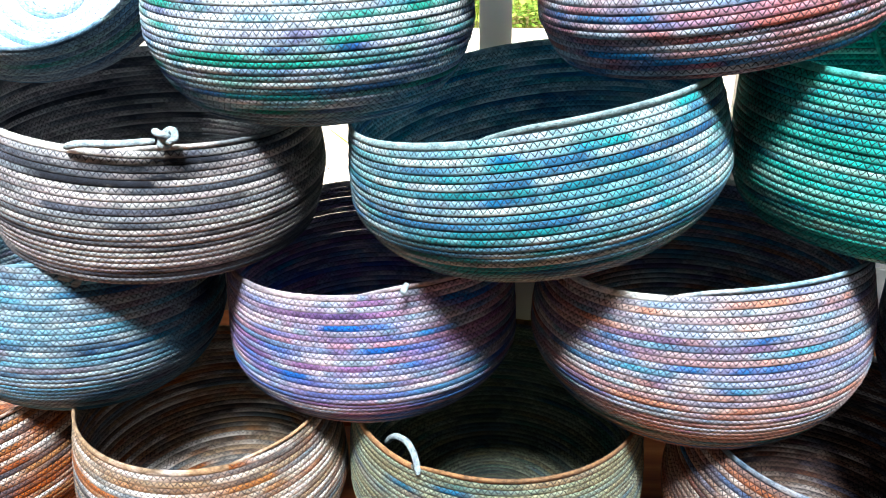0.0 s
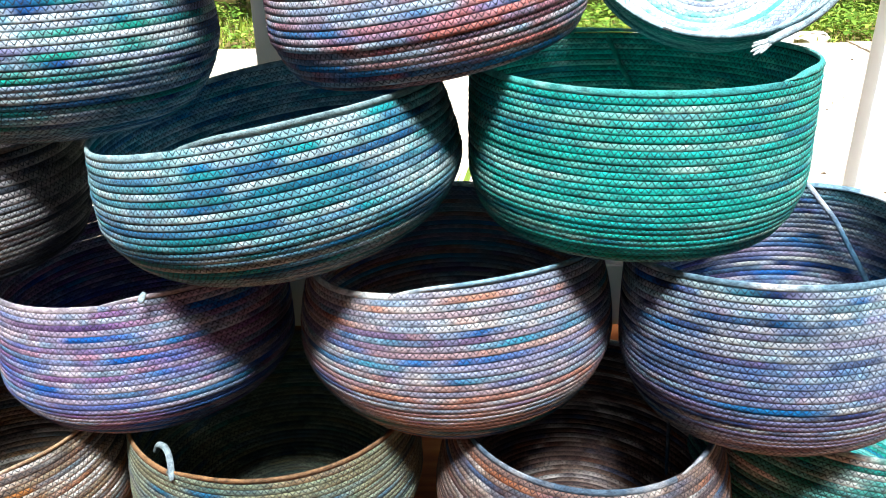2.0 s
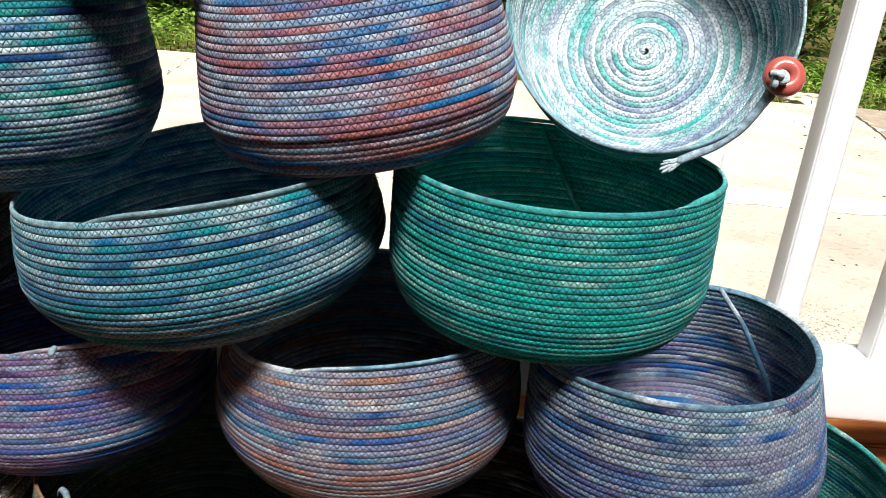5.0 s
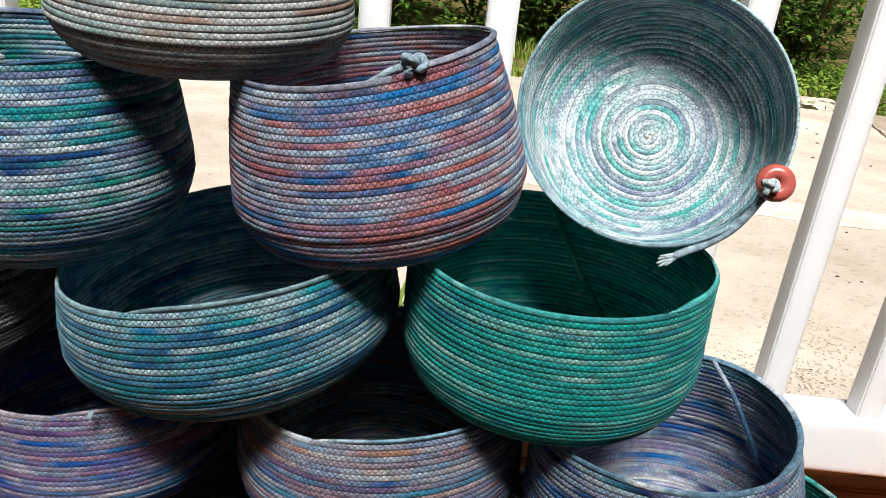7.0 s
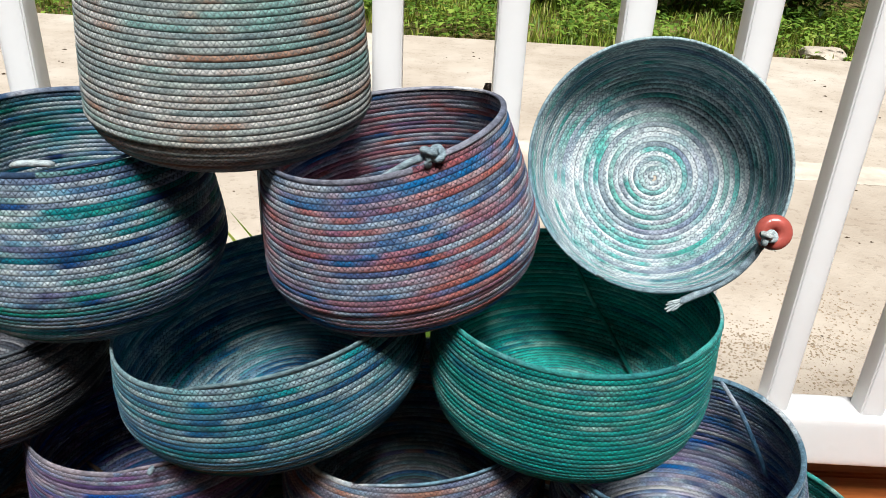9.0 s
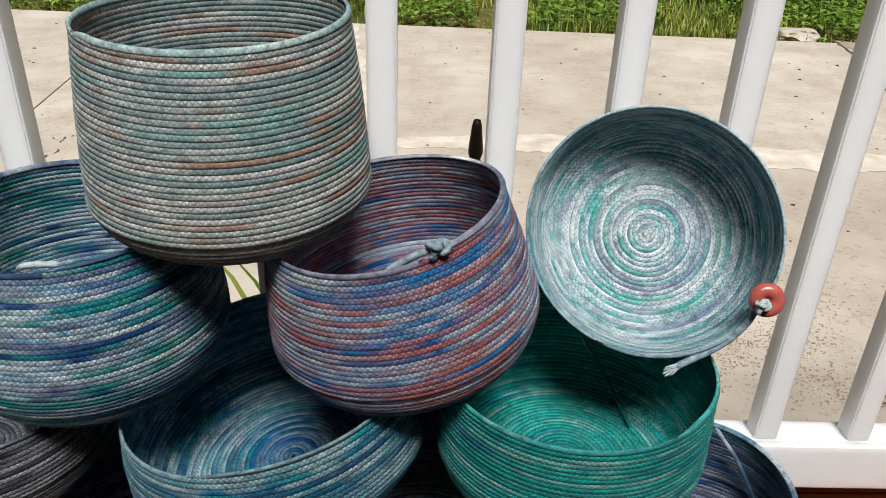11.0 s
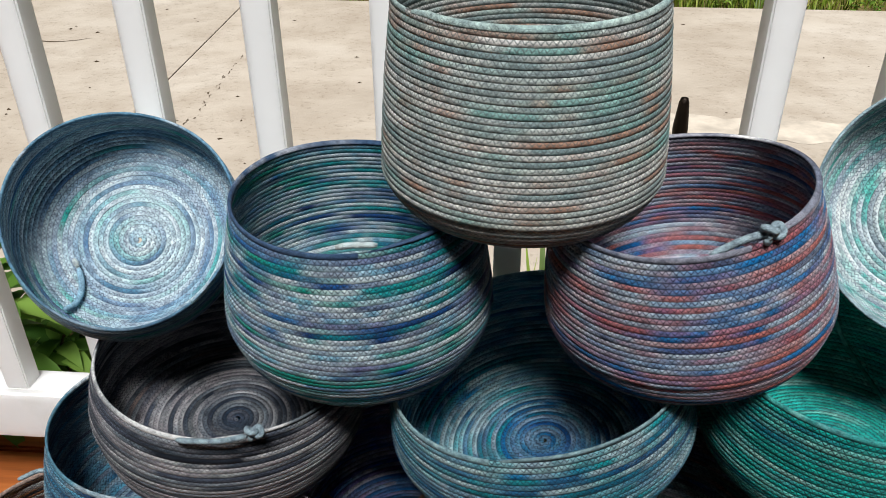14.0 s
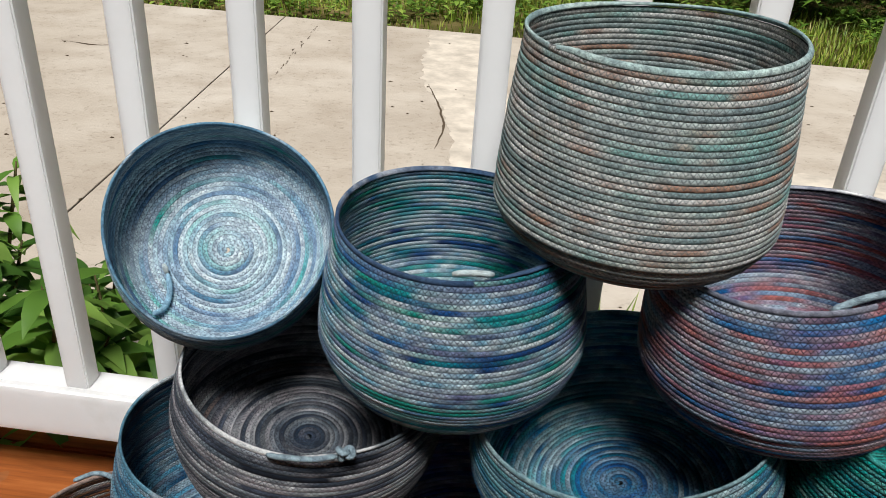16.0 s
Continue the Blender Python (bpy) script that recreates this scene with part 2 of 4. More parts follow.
GRIT = plain_material("grit_crumbs", (154, 138, 116), 0.95, 0.1)
DEBRIS = plain_material("dark_debris", (70, 58, 44), 0.9, 0.15)


# ---- mesh helpers ----
def empty(name, m):
    ob = new(name)
    ob.empty_display_size = 0.05
    ob.matrix_world = m
    return ob


def mesh_object(name, verts, faces, material, parent=None, smooth=True, label=""):
    me = bpy.data.meshes.new(name)
    me.from_pydata(verts, [], faces)
    me.materials.append(material)
    if smooth:
        me.polygons.foreach_set("use_smooth", [True] * len(me.polygons))
    me.update()
    ob = new(name, me)
    if parent is not None:
        ob.parent = parent
    if label:
        ob["label"] = label
    return ob


def bevelled_box(x0, x1, y0, y1, z0, z1, b):
    bm = bmesh.new()
    bmesh.ops.create_cube(bm, size=1)
    bmesh.ops.scale(bm, vec=(x1 - x0, y1 - y0, z1 - z0), verts=bm.verts)
    bmesh.ops.translate(bm, vec=((x0 + x1) / 2, (y0 + y1) / 2, (z0 + z1) / 2), verts=bm.verts)
    if b:
        bmesh.ops.bevel(bm, geom=bm.edges[:], offset=b, segments=2, affect="EDGES")
    return bm


def part(name, bm, material, parent=None, label="", smooth=False):
    me = bpy.data.meshes.new(name)
    bm.to_mesh(me)
    bm.free()
    me.materials.append(material)
    if smooth:
        me.polygons.foreach_set("use_smooth", [True] * len(me.polygons))
    ob = new(name, me)
    if parent is not None:
        ob.parent = parent
    if label:
        ob["label"] = label
    return ob


def ring_mesh(name, centres, radii, normals, sides, material, parent, uv_along, uv_wrap, flat=1.0, power=1.0, label=""):
    """A tube: centres (k,3), two cross-section axes (k,3) each, radii (k,)."""
    k = len(centres)
    a = np.arange(sides) * 2 * math.pi / sides
    ax, bx = normals
    ca = flat * np.sign(np.cos(a)) * np.abs(np.cos(a)) ** power
    sa = np.sign(np.sin(a)) * np.abs(np.sin(a)) ** power
    pts = centres[:, None, :] + radii[:, None, None] * (ca[None, :, None] * ax[:, None, :] + sa[None, :, None] * bx[:, None, :])
    verts = pts.reshape(-1, 3)
    i = np.arange(k - 1)[:, None] * sides
    j = np.arange(sides)[None, :]
    jn = (j + 1) % sides
    quads = np.stack([i + j, i + jn, i + sides + jn, i + sides + j], axis=-1).reshape(-1, 4)
    me = bpy.data.meshes.new(name)
    nv, nf = len(verts), len(quads)
    me.vertices.add(nv)
    me.vertices.foreach_set("co", verts.astype(np.float32).ravel())
    me.loops.add(nf * 4)
    me.loops.foreach_set("vertex_index", quads.astype(np.int32).ravel())
    me.polygons.add(nf)
    me.polygons.foreach_set("loop_start", (np.arange(nf) * 4).astype(np.int32))
    me.polygons.foreach_set("use_smooth", np.ones(nf, dtype=bool))
    me.update(calc_edges=True)
    rope, wrap = me.uv_layers.new(name="rope"), me.uv_layers.new(name="wrap")
    ii = np.repeat(np.arange(k - 1), sides)
    jj = np.tile(np.arange(sides), k - 1)
    seg = np.stack([ii, ii, ii + 1, ii + 1], axis=-1)
    rd = np.stack([jj, jj + 1, jj + 1, jj], axis=-1) / sides
    uv = np.stack([uv_along[seg], rd], axis=-1)
    rope.data.foreach_set("uv", uv.astype(np.float32).ravel())
    uw = uv_wrap[seg]
    wrap.data.foreach_set("uv", uw.astype(np.float32).ravel())
    me.materials.append(material)
    me.validate()
    ob = new(name, me)
    if parent is not None:
        ob.parent = parent
    if label:
        ob["label"] = label
    return ob


def spline(points, step):
    """A smooth curve (Catmull-Rom) through points, sampled about every step metres."""
    p = [np.array(q, float) for q in points]
    p = [2 * p[0] - p[1]] + p + [2 * p[-1] - p[-2]]
    out = []
    for i in range(1, len(p) - 2):
        n = max(2, int(np.linalg.norm(p[i + 1] - p[i]) / step))
        for s in range(n):
            t = s / n
            out.append(0.5 * (2 * p[i] + (p[i + 1] - p[i - 1]) * t + (2 * p[i - 1] - 5 * p[i] + 4 * p[i + 1] - p[i + 2]) * t * t + (3 * p[i] - p[i - 1] - 3 * p[i + 1] + p[i + 2]) * t ** 3))
    out.append(p[-2])
    return np.array(out)


def cord(name, points, radius, material, parent, label="", sides=8, step=0.004, end=0.6):
    """A loose cord through points."""
    c = spline(points, step)
    t = np.gradient(c, axis=0)
    t /= np.linalg.norm(t, axis=1)[:, None]
    up = np.array([0.3, 0.2, 0.9])
    a = np.cross(t, up)
    a /= np.linalg.norm(a, axis=1)[:, None]
    b = np.cross(t, a)
    r = np.full(len(c), radius)
    r[0] *= end
    r[-1] *= end
    # pinch both ends shut
    c = np.vstack([c[:1], c, c[-1:]])
    a, b = np.vstack([a[:1], a, a[-1:]]), np.vstack([b[:1], b, b[-1:]])
    r = np.concatenate([[1e-5], r, [1e-5]])
    s = np.concatenate([[0], np.cumsum(np.linalg.norm(np.diff(c, axis=0), axis=1))])
    return ring_mesh(name, c, r, (a, b), sides, material, parent, s + 3.0, np.stack([s * 3, np.full(len(s), 0.8)], axis=-1), label=label)


PITCH = 0.0050


def basket(label, m, profile, material, phase=0.0, way=-1, oval=(), wave=(), sides=8, group="stack of rope baskets", category="basket", name="rope_basket"):
    """A coiled rope basket about its own z axis: one cord wound from the middle of the base up to the rim.
    profile: (radius, height) from base to rim. phase: where the cord ends on the rim, in degrees.
    oval: (k, amount, degrees) out-of-round; wave: (k, metres, degrees) rise and fall of the rim."""
    root = empty(name, m)
    tagged(root, label, category, group)
    pr = spline([(r, z) for r, z in profile], 0.002)
    arc = np.concatenate([[0], np.cumsum(np.linalg.norm(np.diff(pr, axis=0), axis=1))])
    total = arc[-1]
    base_arc = arc[np.argmax(pr[:, 1] > 0.012)]
    turns = total / PITCH - 0.18
    # angles wound, with steps of about 8 mm
    ang, phi = [0.0], 0.0
    while phi < turns * 2 * math.pi:
        r = float(np.interp((phi / (2 * math.pi) + 0.18) * PITCH, arc, pr[:, 0]))
        phi += min(0.5, 0.0085 / max(r, 0.004))
        ang.append(phi)
    ang = np.array(ang)
    s = (ang / (2 * math.pi) + 0.18) * PITCH
    end = 2 * math.pi * turns
    # the cord's end dips on to the coil below
    rr_end = float(pr[-1, 0])
    left = (end - ang) * rr_end
    drop = np.clip(1 - left / 0.035, 0, 1) ** 1.5
    s = s - drop * PITCH * 0.75
    s = np.minimum(s, total)
    r, z = np.interp(s, arc, pr[:, 0]), np.interp(s, arc, pr[:, 1])
    dr, dz = np.gradient(pr[:, 0], arc), np.gradient(pr[:, 1], arc)
    tr, tz = np.interp(s, arc, dr), np.interp(s, arc, dz)
    ln = np.hypot(tr, tz)
    tr, tz = tr / ln, tz / ln
    th = radians(phase) + way * (ang - end)
    top = profile[-1][1]
    h = np.clip(z / top, 0, 1)
    rnd = np.array([noise.noise(Vector((a * 0.9, len(label) * 1.7, 0))) for a in ang])
    k = 1.0 + rnd * 0.004
    for n, amount, deg in oval:
        k = k + amount * np.cos(n * (th - radians(deg))) * np.clip(h * 1.5, 0.2, 1)
    lift = rnd * 0.0002
    for n, amount, deg in wave:
        lift = lift + amount * np.cos(n * (th - radians(deg))) * h ** 1.5
    c = np.stack([r * k * np.cos(th), r * k * np.sin(th), z + lift], axis=-1)
    nx = np.stack([tz * np.cos(th), tz * np.sin(th), -tr], axis=-1)
    tx = np.stack([tr * np.cos(th), tr * np.sin(th), tz], axis=-1)
    rad = np.full(len(c), PITCH * 0.555) * (1 - 0.35 * drop) * (1 + 0.03 * rnd)
    rad[-1] *= 0.15
    rad[0] *= 0.02
    length = np.concatenate([[0], np.cumsum(np.linalg.norm(np.diff(c, axis=0), axis=1))])
    frac = s / total
    wrap = np.stack([th, frac], axis=-1)
    i0 = int(np.searchsorted(s, base_arc))
    i1 = int(np.searchsorted(ang, end - 2 * math.pi))
    for pname, lo, hi in (("base", 0, i0 + 1), ("wall", i0, i1 + 1), ("rim", i1, len(c))):
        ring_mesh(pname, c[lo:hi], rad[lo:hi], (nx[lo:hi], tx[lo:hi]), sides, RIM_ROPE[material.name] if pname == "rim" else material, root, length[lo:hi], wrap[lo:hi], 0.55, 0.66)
    return root


def bowl(h, rim, belly, where=0.45, foot=0.62, lip=0.0):
    """A profile: flat base, rounded foot, belly of that radius at that part of the height, rim."""
    f = belly * foot
    pts = [(0.0008, 0.0), (f * 0.5, 0.0), (f, 0.001), (f + (belly - f) * 0.62, h * where * 0.28), (belly * 0.985, h * where * 0.68), (belly, h * where),
           (belly + (rim - belly) * 0.42, h * (where + (1 - where) * 0.5)), (rim, h * 0.97), (rim + lip, h)]
    return pts


# ---- the stack of baskets ----


def place(x, y, z, tilt_x=0.0, tilt_y=0.0):
    return pose(x, y, z, tilt_x, tilt_y, 0)


# second list runs base to rim; dark first entries are dye plus painted interior shade
PAL = dict(
    top=([(150, 176, 172), (216, 214, 212), (244, 238, 236), (150, 154, 156), (220, 214, 210), (186, 142, 126), (142, 152, 154), (222, 218, 214), (190, 196, 194)],
         [(196, 192, 188), (186, 182, 178), (206, 202, 198), (188, 164, 150), (212, 202, 196), (158, 170, 166), (196, 192, 188), (164, 178, 174)]),
    blue_teal=([(16, 56, 104), (214, 224, 234), (70, 110, 160), (236, 240, 244), (24, 144, 150), (138, 132, 166), (226, 232, 238), (28, 78, 132), (150, 186, 210), (16, 150, 136), (232, 236, 240), (190, 196, 214)],
         [(30, 120, 116), (50, 150, 136), (170, 200, 200), (30, 140, 120), (150, 168, 194), (40, 74, 130), (160, 186, 206), (40, 80, 130)]),
    red_blue=([(24, 100, 156), (190, 204, 220), (192, 110, 112), (222, 222, 228), (92, 96, 124), (186, 204, 220), (30, 120, 178), (200, 210, 222), (198, 124, 120), (214, 212, 220), (180, 124, 138), (204, 186, 192)],
         [(90, 110, 120), (120, 110, 116), (130, 90, 94), (120, 140, 170), (166, 124, 128), (120, 140, 168), (140, 146, 166)]),
    grey=([(34, 36, 44), (180, 178, 186), (78, 80, 90), (226, 220, 222), (92, 92, 106), (200, 190, 194), (80, 82, 92), (216, 216, 216)],
         [(40, 50, 66), (34, 42, 56), (32, 38, 50), (50, 54, 64), (166, 126, 112), (196, 188, 180), (90, 94, 104), (148, 154, 168), (128, 136, 152)]),
    aqua=([(20, 88, 130), (60, 156, 164), (224, 232, 234), (24, 124, 170), (128, 158, 184), (222, 230, 230), (30, 130, 140), (160, 200, 208), (228, 232, 236), (66, 112, 150), (186, 208, 212)],
         [(20, 66, 104), (24, 84, 140), (18, 66, 104), (60, 108, 132), (130, 184, 186), (80, 156, 188), (130, 180, 194), (176, 206, 212)]),
    green=([(10, 146, 140), (44, 186, 174), (170, 220, 212), (12, 166, 158), (12, 134, 150), (216, 232, 222), (20, 174, 164), (96, 200, 196)],
         [(30, 126, 128), (10, 136, 134), (100, 186, 168), (8, 158, 150), (8, 150, 144), (110, 196, 188), (12, 150, 144)]),
    slate=([(64, 92, 122), (140, 180, 204), (92, 116, 146), (196, 210, 218), (140, 134, 152), (84, 146, 182), (170, 194, 210), (40, 70, 110), (120, 172, 202)],
           [(40, 60, 90), (120, 120, 140), (96, 150, 184), (110, 134, 160), (120, 150, 176), (100, 160, 190)]),
    purple=([(104, 80, 128), (150, 172, 210), (30, 106, 190), (228, 220, 230), (150, 110, 156), (70, 130, 170), (232, 216, 224), (176, 196, 216), (206, 150, 170), (220, 186, 192)],
         [(14, 18, 28), (26, 32, 50), (70, 120, 184), (26, 98, 190), (130, 110, 174), (214, 166, 184), (200, 194, 212)]),
    salmon=([(60, 100, 160), (206, 150, 134), (190, 206, 222), (136, 112, 144), (16, 116, 186), (232, 218, 214), (100, 160, 192), (198, 138, 122), (210, 218, 226), (220, 190, 186)],
         [(30, 36, 48), (40, 48, 58), (110, 126, 128), (130, 140, 140), (14, 140, 126), (200, 140, 122), (180, 166, 196), (196, 150, 144), (100, 150, 206)]),
    navy=([(24, 50, 84), (140, 122, 160), (226, 226, 226), (10, 98, 170), (150, 106, 140), (232, 232, 228), (50, 120, 180), (24, 50, 96), (176, 206, 226), (216, 196, 212), (214, 224, 234)],
         [(30, 50, 90), (20, 40, 90), (222, 220, 212), (216, 210, 210), (150, 130, 172), (14, 104, 172), (184, 190, 204), (110, 190, 200)]),
    orange=([(150, 82, 50), (196, 112, 66), (120, 90, 84), (206, 150, 110), (92, 86, 96), (176, 96, 60)],
            [(44, 32, 28), (50, 36, 30), (60, 42, 34), (196, 110, 70), (140, 110, 100)]),
    tan=([(136, 112, 104), (196, 132, 92), (160, 152, 150), (206, 176, 150), (96, 88, 92), (180, 110, 74), (140, 148, 160)],
         [(34, 28, 26), (40, 32, 28), (120, 84, 62), (150, 130, 120), (196, 140, 104)]),
    olive=([(120, 126, 112), (196, 184, 152), (92, 110, 112), (160, 150, 126), (50, 110, 150), (206, 200, 180), (104, 140, 132)],
           [(32, 34, 32), (40, 40, 36), (170, 160, 140), (130, 140, 130), (190, 122, 84)]),
    rust=([(126, 84, 74), (172, 106, 80), (110, 104, 116), (60, 110, 160), (190, 160, 146), (90, 76, 84), (150, 120, 116)],
          [(32, 26, 26), (38, 30, 28), (160, 110, 90), (130, 110, 116), (150, 110, 100)]),
    teal=([(16, 96, 96), (40, 150, 140), (110, 180, 180), (30, 110, 140), (150, 200, 196), (20, 128, 116)],
          [(40, 120, 120), (30, 140, 130), (90, 170, 170), (60, 160, 150)]),
    tip_lilac=([(132, 144, 158), (214, 222, 224), (244, 246, 248), (140, 148, 158), (238, 240, 242), (70, 172, 154), (120, 190, 182), (228, 234, 240), (146, 150, 174), (240, 242, 244)],
               [(226, 232, 232), (190, 220, 212), (226, 228, 236), (206, 206, 218), (226, 226, 232), (150, 160, 182), (60, 140, 150), (64, 134, 152), (60, 120, 144), (160, 196, 210)]),
    tip_blue=([(100, 132, 168), (180, 206, 224), (236, 240, 246), (80, 124, 154), (214, 228, 236), (96, 184, 174), (226, 234, 242), (84, 114, 156)],
              [(246, 246, 242), (226, 236, 234), (150, 206, 198), (216, 226, 232), (176, 192, 212), (160, 172, 200), (90, 146, 184), (60, 100, 150), (80, 140, 190), (120, 176, 214)]),
)
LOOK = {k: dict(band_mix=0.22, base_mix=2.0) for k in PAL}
for k in ("tip_lilac", "tip_blue"):
    LOOK[k] = dict(band_mix=0.3, base_mix=0.0, thread=(60, 68, 86), run=5.0, thread_mix=0.8, take=0.56, gain=5.0, tint=0.1)
LOOK["top"].update(thread=(84, 92, 92), base_mix=0.3, thread_mix=0.85, pool=0.6, gain=7.0, take=0.545, tint=0.15, groove_shade=0.78)
LOOK["green"].update(take=0.505, tint=0.22)
LOOK["blue_teal"].update(take=0.556, tint=0.08)
LOOK["slate"].update(take=0.54, band_mix=0.15)
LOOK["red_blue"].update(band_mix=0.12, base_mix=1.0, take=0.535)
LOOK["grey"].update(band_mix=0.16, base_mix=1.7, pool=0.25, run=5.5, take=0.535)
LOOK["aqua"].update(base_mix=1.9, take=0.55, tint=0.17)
# deck tier: floors pushed furthest to the dark bands, shade inside put into the colour
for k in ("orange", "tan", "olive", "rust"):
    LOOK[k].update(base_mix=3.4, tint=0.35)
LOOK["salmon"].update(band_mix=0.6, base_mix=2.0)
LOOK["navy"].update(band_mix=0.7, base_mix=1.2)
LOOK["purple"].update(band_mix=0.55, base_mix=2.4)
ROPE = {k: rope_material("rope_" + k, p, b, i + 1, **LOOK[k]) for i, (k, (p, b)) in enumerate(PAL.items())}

RIM = dict(top=(176, 196, 194), blue_teal=(70, 92, 132), red_blue=(150, 142, 162), grey=(112, 114, 124), aqua=(180, 208, 212), green=(84, 190, 184), slate=(112, 162, 192), purple=(202, 184, 198), salmon=(140, 178, 206),
           navy=(120, 152, 180), orange=(196, 156, 146), tan=(202, 152, 118), olive=(192, 132, 92), rust=(100, 120, 150), teal=(80, 182, 172), tip_lilac=(172, 198, 208), tip_blue=(112, 152, 186))
RIM_ROPE = {}
for i, (k, c) in enumerate(RIM.items()):
    r, g, b = (v * 0.68 + 0.27 * sum(c) / 3 for v in c)
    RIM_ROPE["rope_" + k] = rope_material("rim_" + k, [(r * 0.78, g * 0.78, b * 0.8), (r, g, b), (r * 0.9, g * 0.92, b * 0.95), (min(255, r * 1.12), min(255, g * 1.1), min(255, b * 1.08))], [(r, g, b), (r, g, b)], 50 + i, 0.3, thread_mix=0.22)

STACK = dict(
    top=basket("grey-green and cream tall coiled rope basket on top of the stack", place(0.0041, 0.6131, 0.5757, 2.3368, -0.1753), bowl(0.1775, 0.106, 0.119, 0.2458, 0.7163), ROPE["top"], 215, oval=((2, 0.0044, -71),), wave=((1, 0.0018, 44), (2, 0.0017, 18),)),
    blue_teal=basket("navy, teal and white round-bellied rope basket in the second tier", place(-0.1446, 0.6144, 0.4025, 1.157, -0.0052), bowl(0.1763, 0.1088, 0.126, 0.4209, 0.6673), ROPE["blue_teal"], -75, oval=((2, 0.0099, -44),), wave=((1, 0.0012, 119), (2, 0.0025, -31),)),
    red_blue=basket("brick-red and blue round-bellied rope basket with knotted end", place(0.1626, 0.5989, 0.4523, 2.7204, -10.2467), bowl(0.1467, 0.106, 0.1249, 0.2981, 0.8184), ROPE["red_blue"], -70, oval=((2, 0.0067, 66),), wave=((1, 0.0019, -44), (2, 0.0028, -21),)),
    grey=basket("charcoal grey and cream rope bowl with knotted tail", place(-0.2897, 0.6096, 0.301, 3.5853, 5.7132), bowl(0.1105, 0.1285, 0.1387, 0.5125, 0.8655), ROPE["grey"], -80, oval=((2, 0.0098, -77),), wave=((2, 0.0033, 77),)),
    aqua=basket("aqua and blue rope bowl with uneven rim", place(0.04, 0.5913, 0.3048, 1.765, -8.12), bowl(0.1173, 0.1414, 0.1502, 0.5397, 0.6613), ROPE["aqua"], -104, oval=((2, 0.0197, 85),), wave=((1, 0.0054, -83), (2, 0.0040, -78),)),
    green=basket("bright green straight-sided rope basket", place(0.321, 0.5779, 0.3201, -0.2802, -1.069), bowl(0.13, 0.131, 0.1329, 0.3655, 0.8204), ROPE["green"], -60, oval=((2, 0.0059, -46),), wave=((1, 0.0032, 166), (2, 0.0015, -43),)),
    slate=basket("slate and light blue rope basket in the fourth tier", place(-0.3879, 0.6044, 0.1461, -0.6775, 6.4503), bowl(0.1598, 0.1146, 0.1245, 0.5, 0.62), ROPE["slate"], -90, oval=((2, 0.0069, -70),)),
    purple=basket("purple, pink and blue rope bowl with knot", place(-0.1087, 0.604, 0.1392, -3.4259, -0.5896), bowl(0.1426, 0.1226, 0.1275, 0.4481, 0.5976), ROPE["purple"], -85, oval=((2, 0.0141, -12),), wave=((1, 0.0072, 98), (2, 0.0049, -68),)),
    salmon=basket("salmon, lilac and blue rope bowl with teal band", place(0.1753, 0.5917, 0.1437, -0.0533, -0.6134), bowl(0.1514, 0.1238, 0.138, 0.5274, 0.6168), ROPE["salmon"], -113, oval=((2, 0.0126, 15),), wave=((1, 0.0060, -19), (2, 0.0081, -76),)),
    navy=basket("navy, violet and cream round rope basket", place(0.4463, 0.5275, 0.1681, -4.6833, -7.1584), bowl(0.146, 0.1148, 0.1252, 0.4128, 0.7827), ROPE["navy"], -60, oval=((2, 0.0159, 59),), wave=((1, 0.0010, 172), (2, 0.0048, 48),)),
    orange=basket("rust orange rope basket on the deck", place(-0.51, 0.565, 0.004), bowl(0.150, 0.112, 0.128, 0.5, 0.62), ROPE["orange"], -60),
    tan=basket("tan, orange and grey rope basket on the deck", place(-0.2544, 0.5435, 0.004, 0, 0), bowl(0.155, 0.1063, 0.1186, 0.5, 0.62), ROPE["tan"], -60, wave=((1, 0.0071, -168),)),
    olive=basket("olive, cream and blue rope basket with orange rim", place(0.0034, 0.574, 0.004, 0, 0), bowl(0.1428, 0.1281, 0.1348, 0.5, 0.62), ROPE["olive"], -120, wave=((1, 0.0050, -127),)),
    rust=basket("rust and grey-blue rope basket with blue rim run", place(0.2852, 0.5299, 0.004, 0, 0), bowl(0.1521, 0.1105, 0.1306, 0.5, 0.62), ROPE["rust"], -60, wave=((1, 0.0012, 10),)),
    teal=basket("teal and pale aqua wide rope basket on the deck", place(0.555, 0.59, 0.004), bowl(0.142, 0.14, 0.15, 0.5, 0.62), ROPE["teal"], -60),
)


def facing(base, rim):
    """A pose at base whose z axis points to rim."""
    d = (Vector(rim) - Vector(base)).normalized()
    a = Vector((0, 0, 1)).cross(d).normalized()
    b = d.cross(a)
    return Matrix.Translation(base) @ Matrix((a, b, d)).transposed().to_4x4()


TIP_R = facing((0.4042, 0.6844, 0.5249), (0.3823, 0.6114, 0.5657))
TIP_L = facing((-0.3933, 0.6847, 0.4781), (-0.3729, 0.627, 0.538))
STACK["tip_lilac"] = basket("pale lilac, white and green rope bowl tipped on its side", TIP_R, bowl(0.0865, 0.1156, 0.111, 0.6, 0.66), ROPE["tip_lilac"], -104, oval=((2, 0.0194, -45),), wave=((2, 0.0030, 24),))
STACK["tip_blue"] = basket("blue and white rope bowl tipped on its side", TIP_L, bowl(0.0856, 0.1076, 0.112, 0.6, 0.63), ROPE["tip_blue"], -60, oval=((2, 0.0194, -89),), wave=((2, 0.0109, -23),))

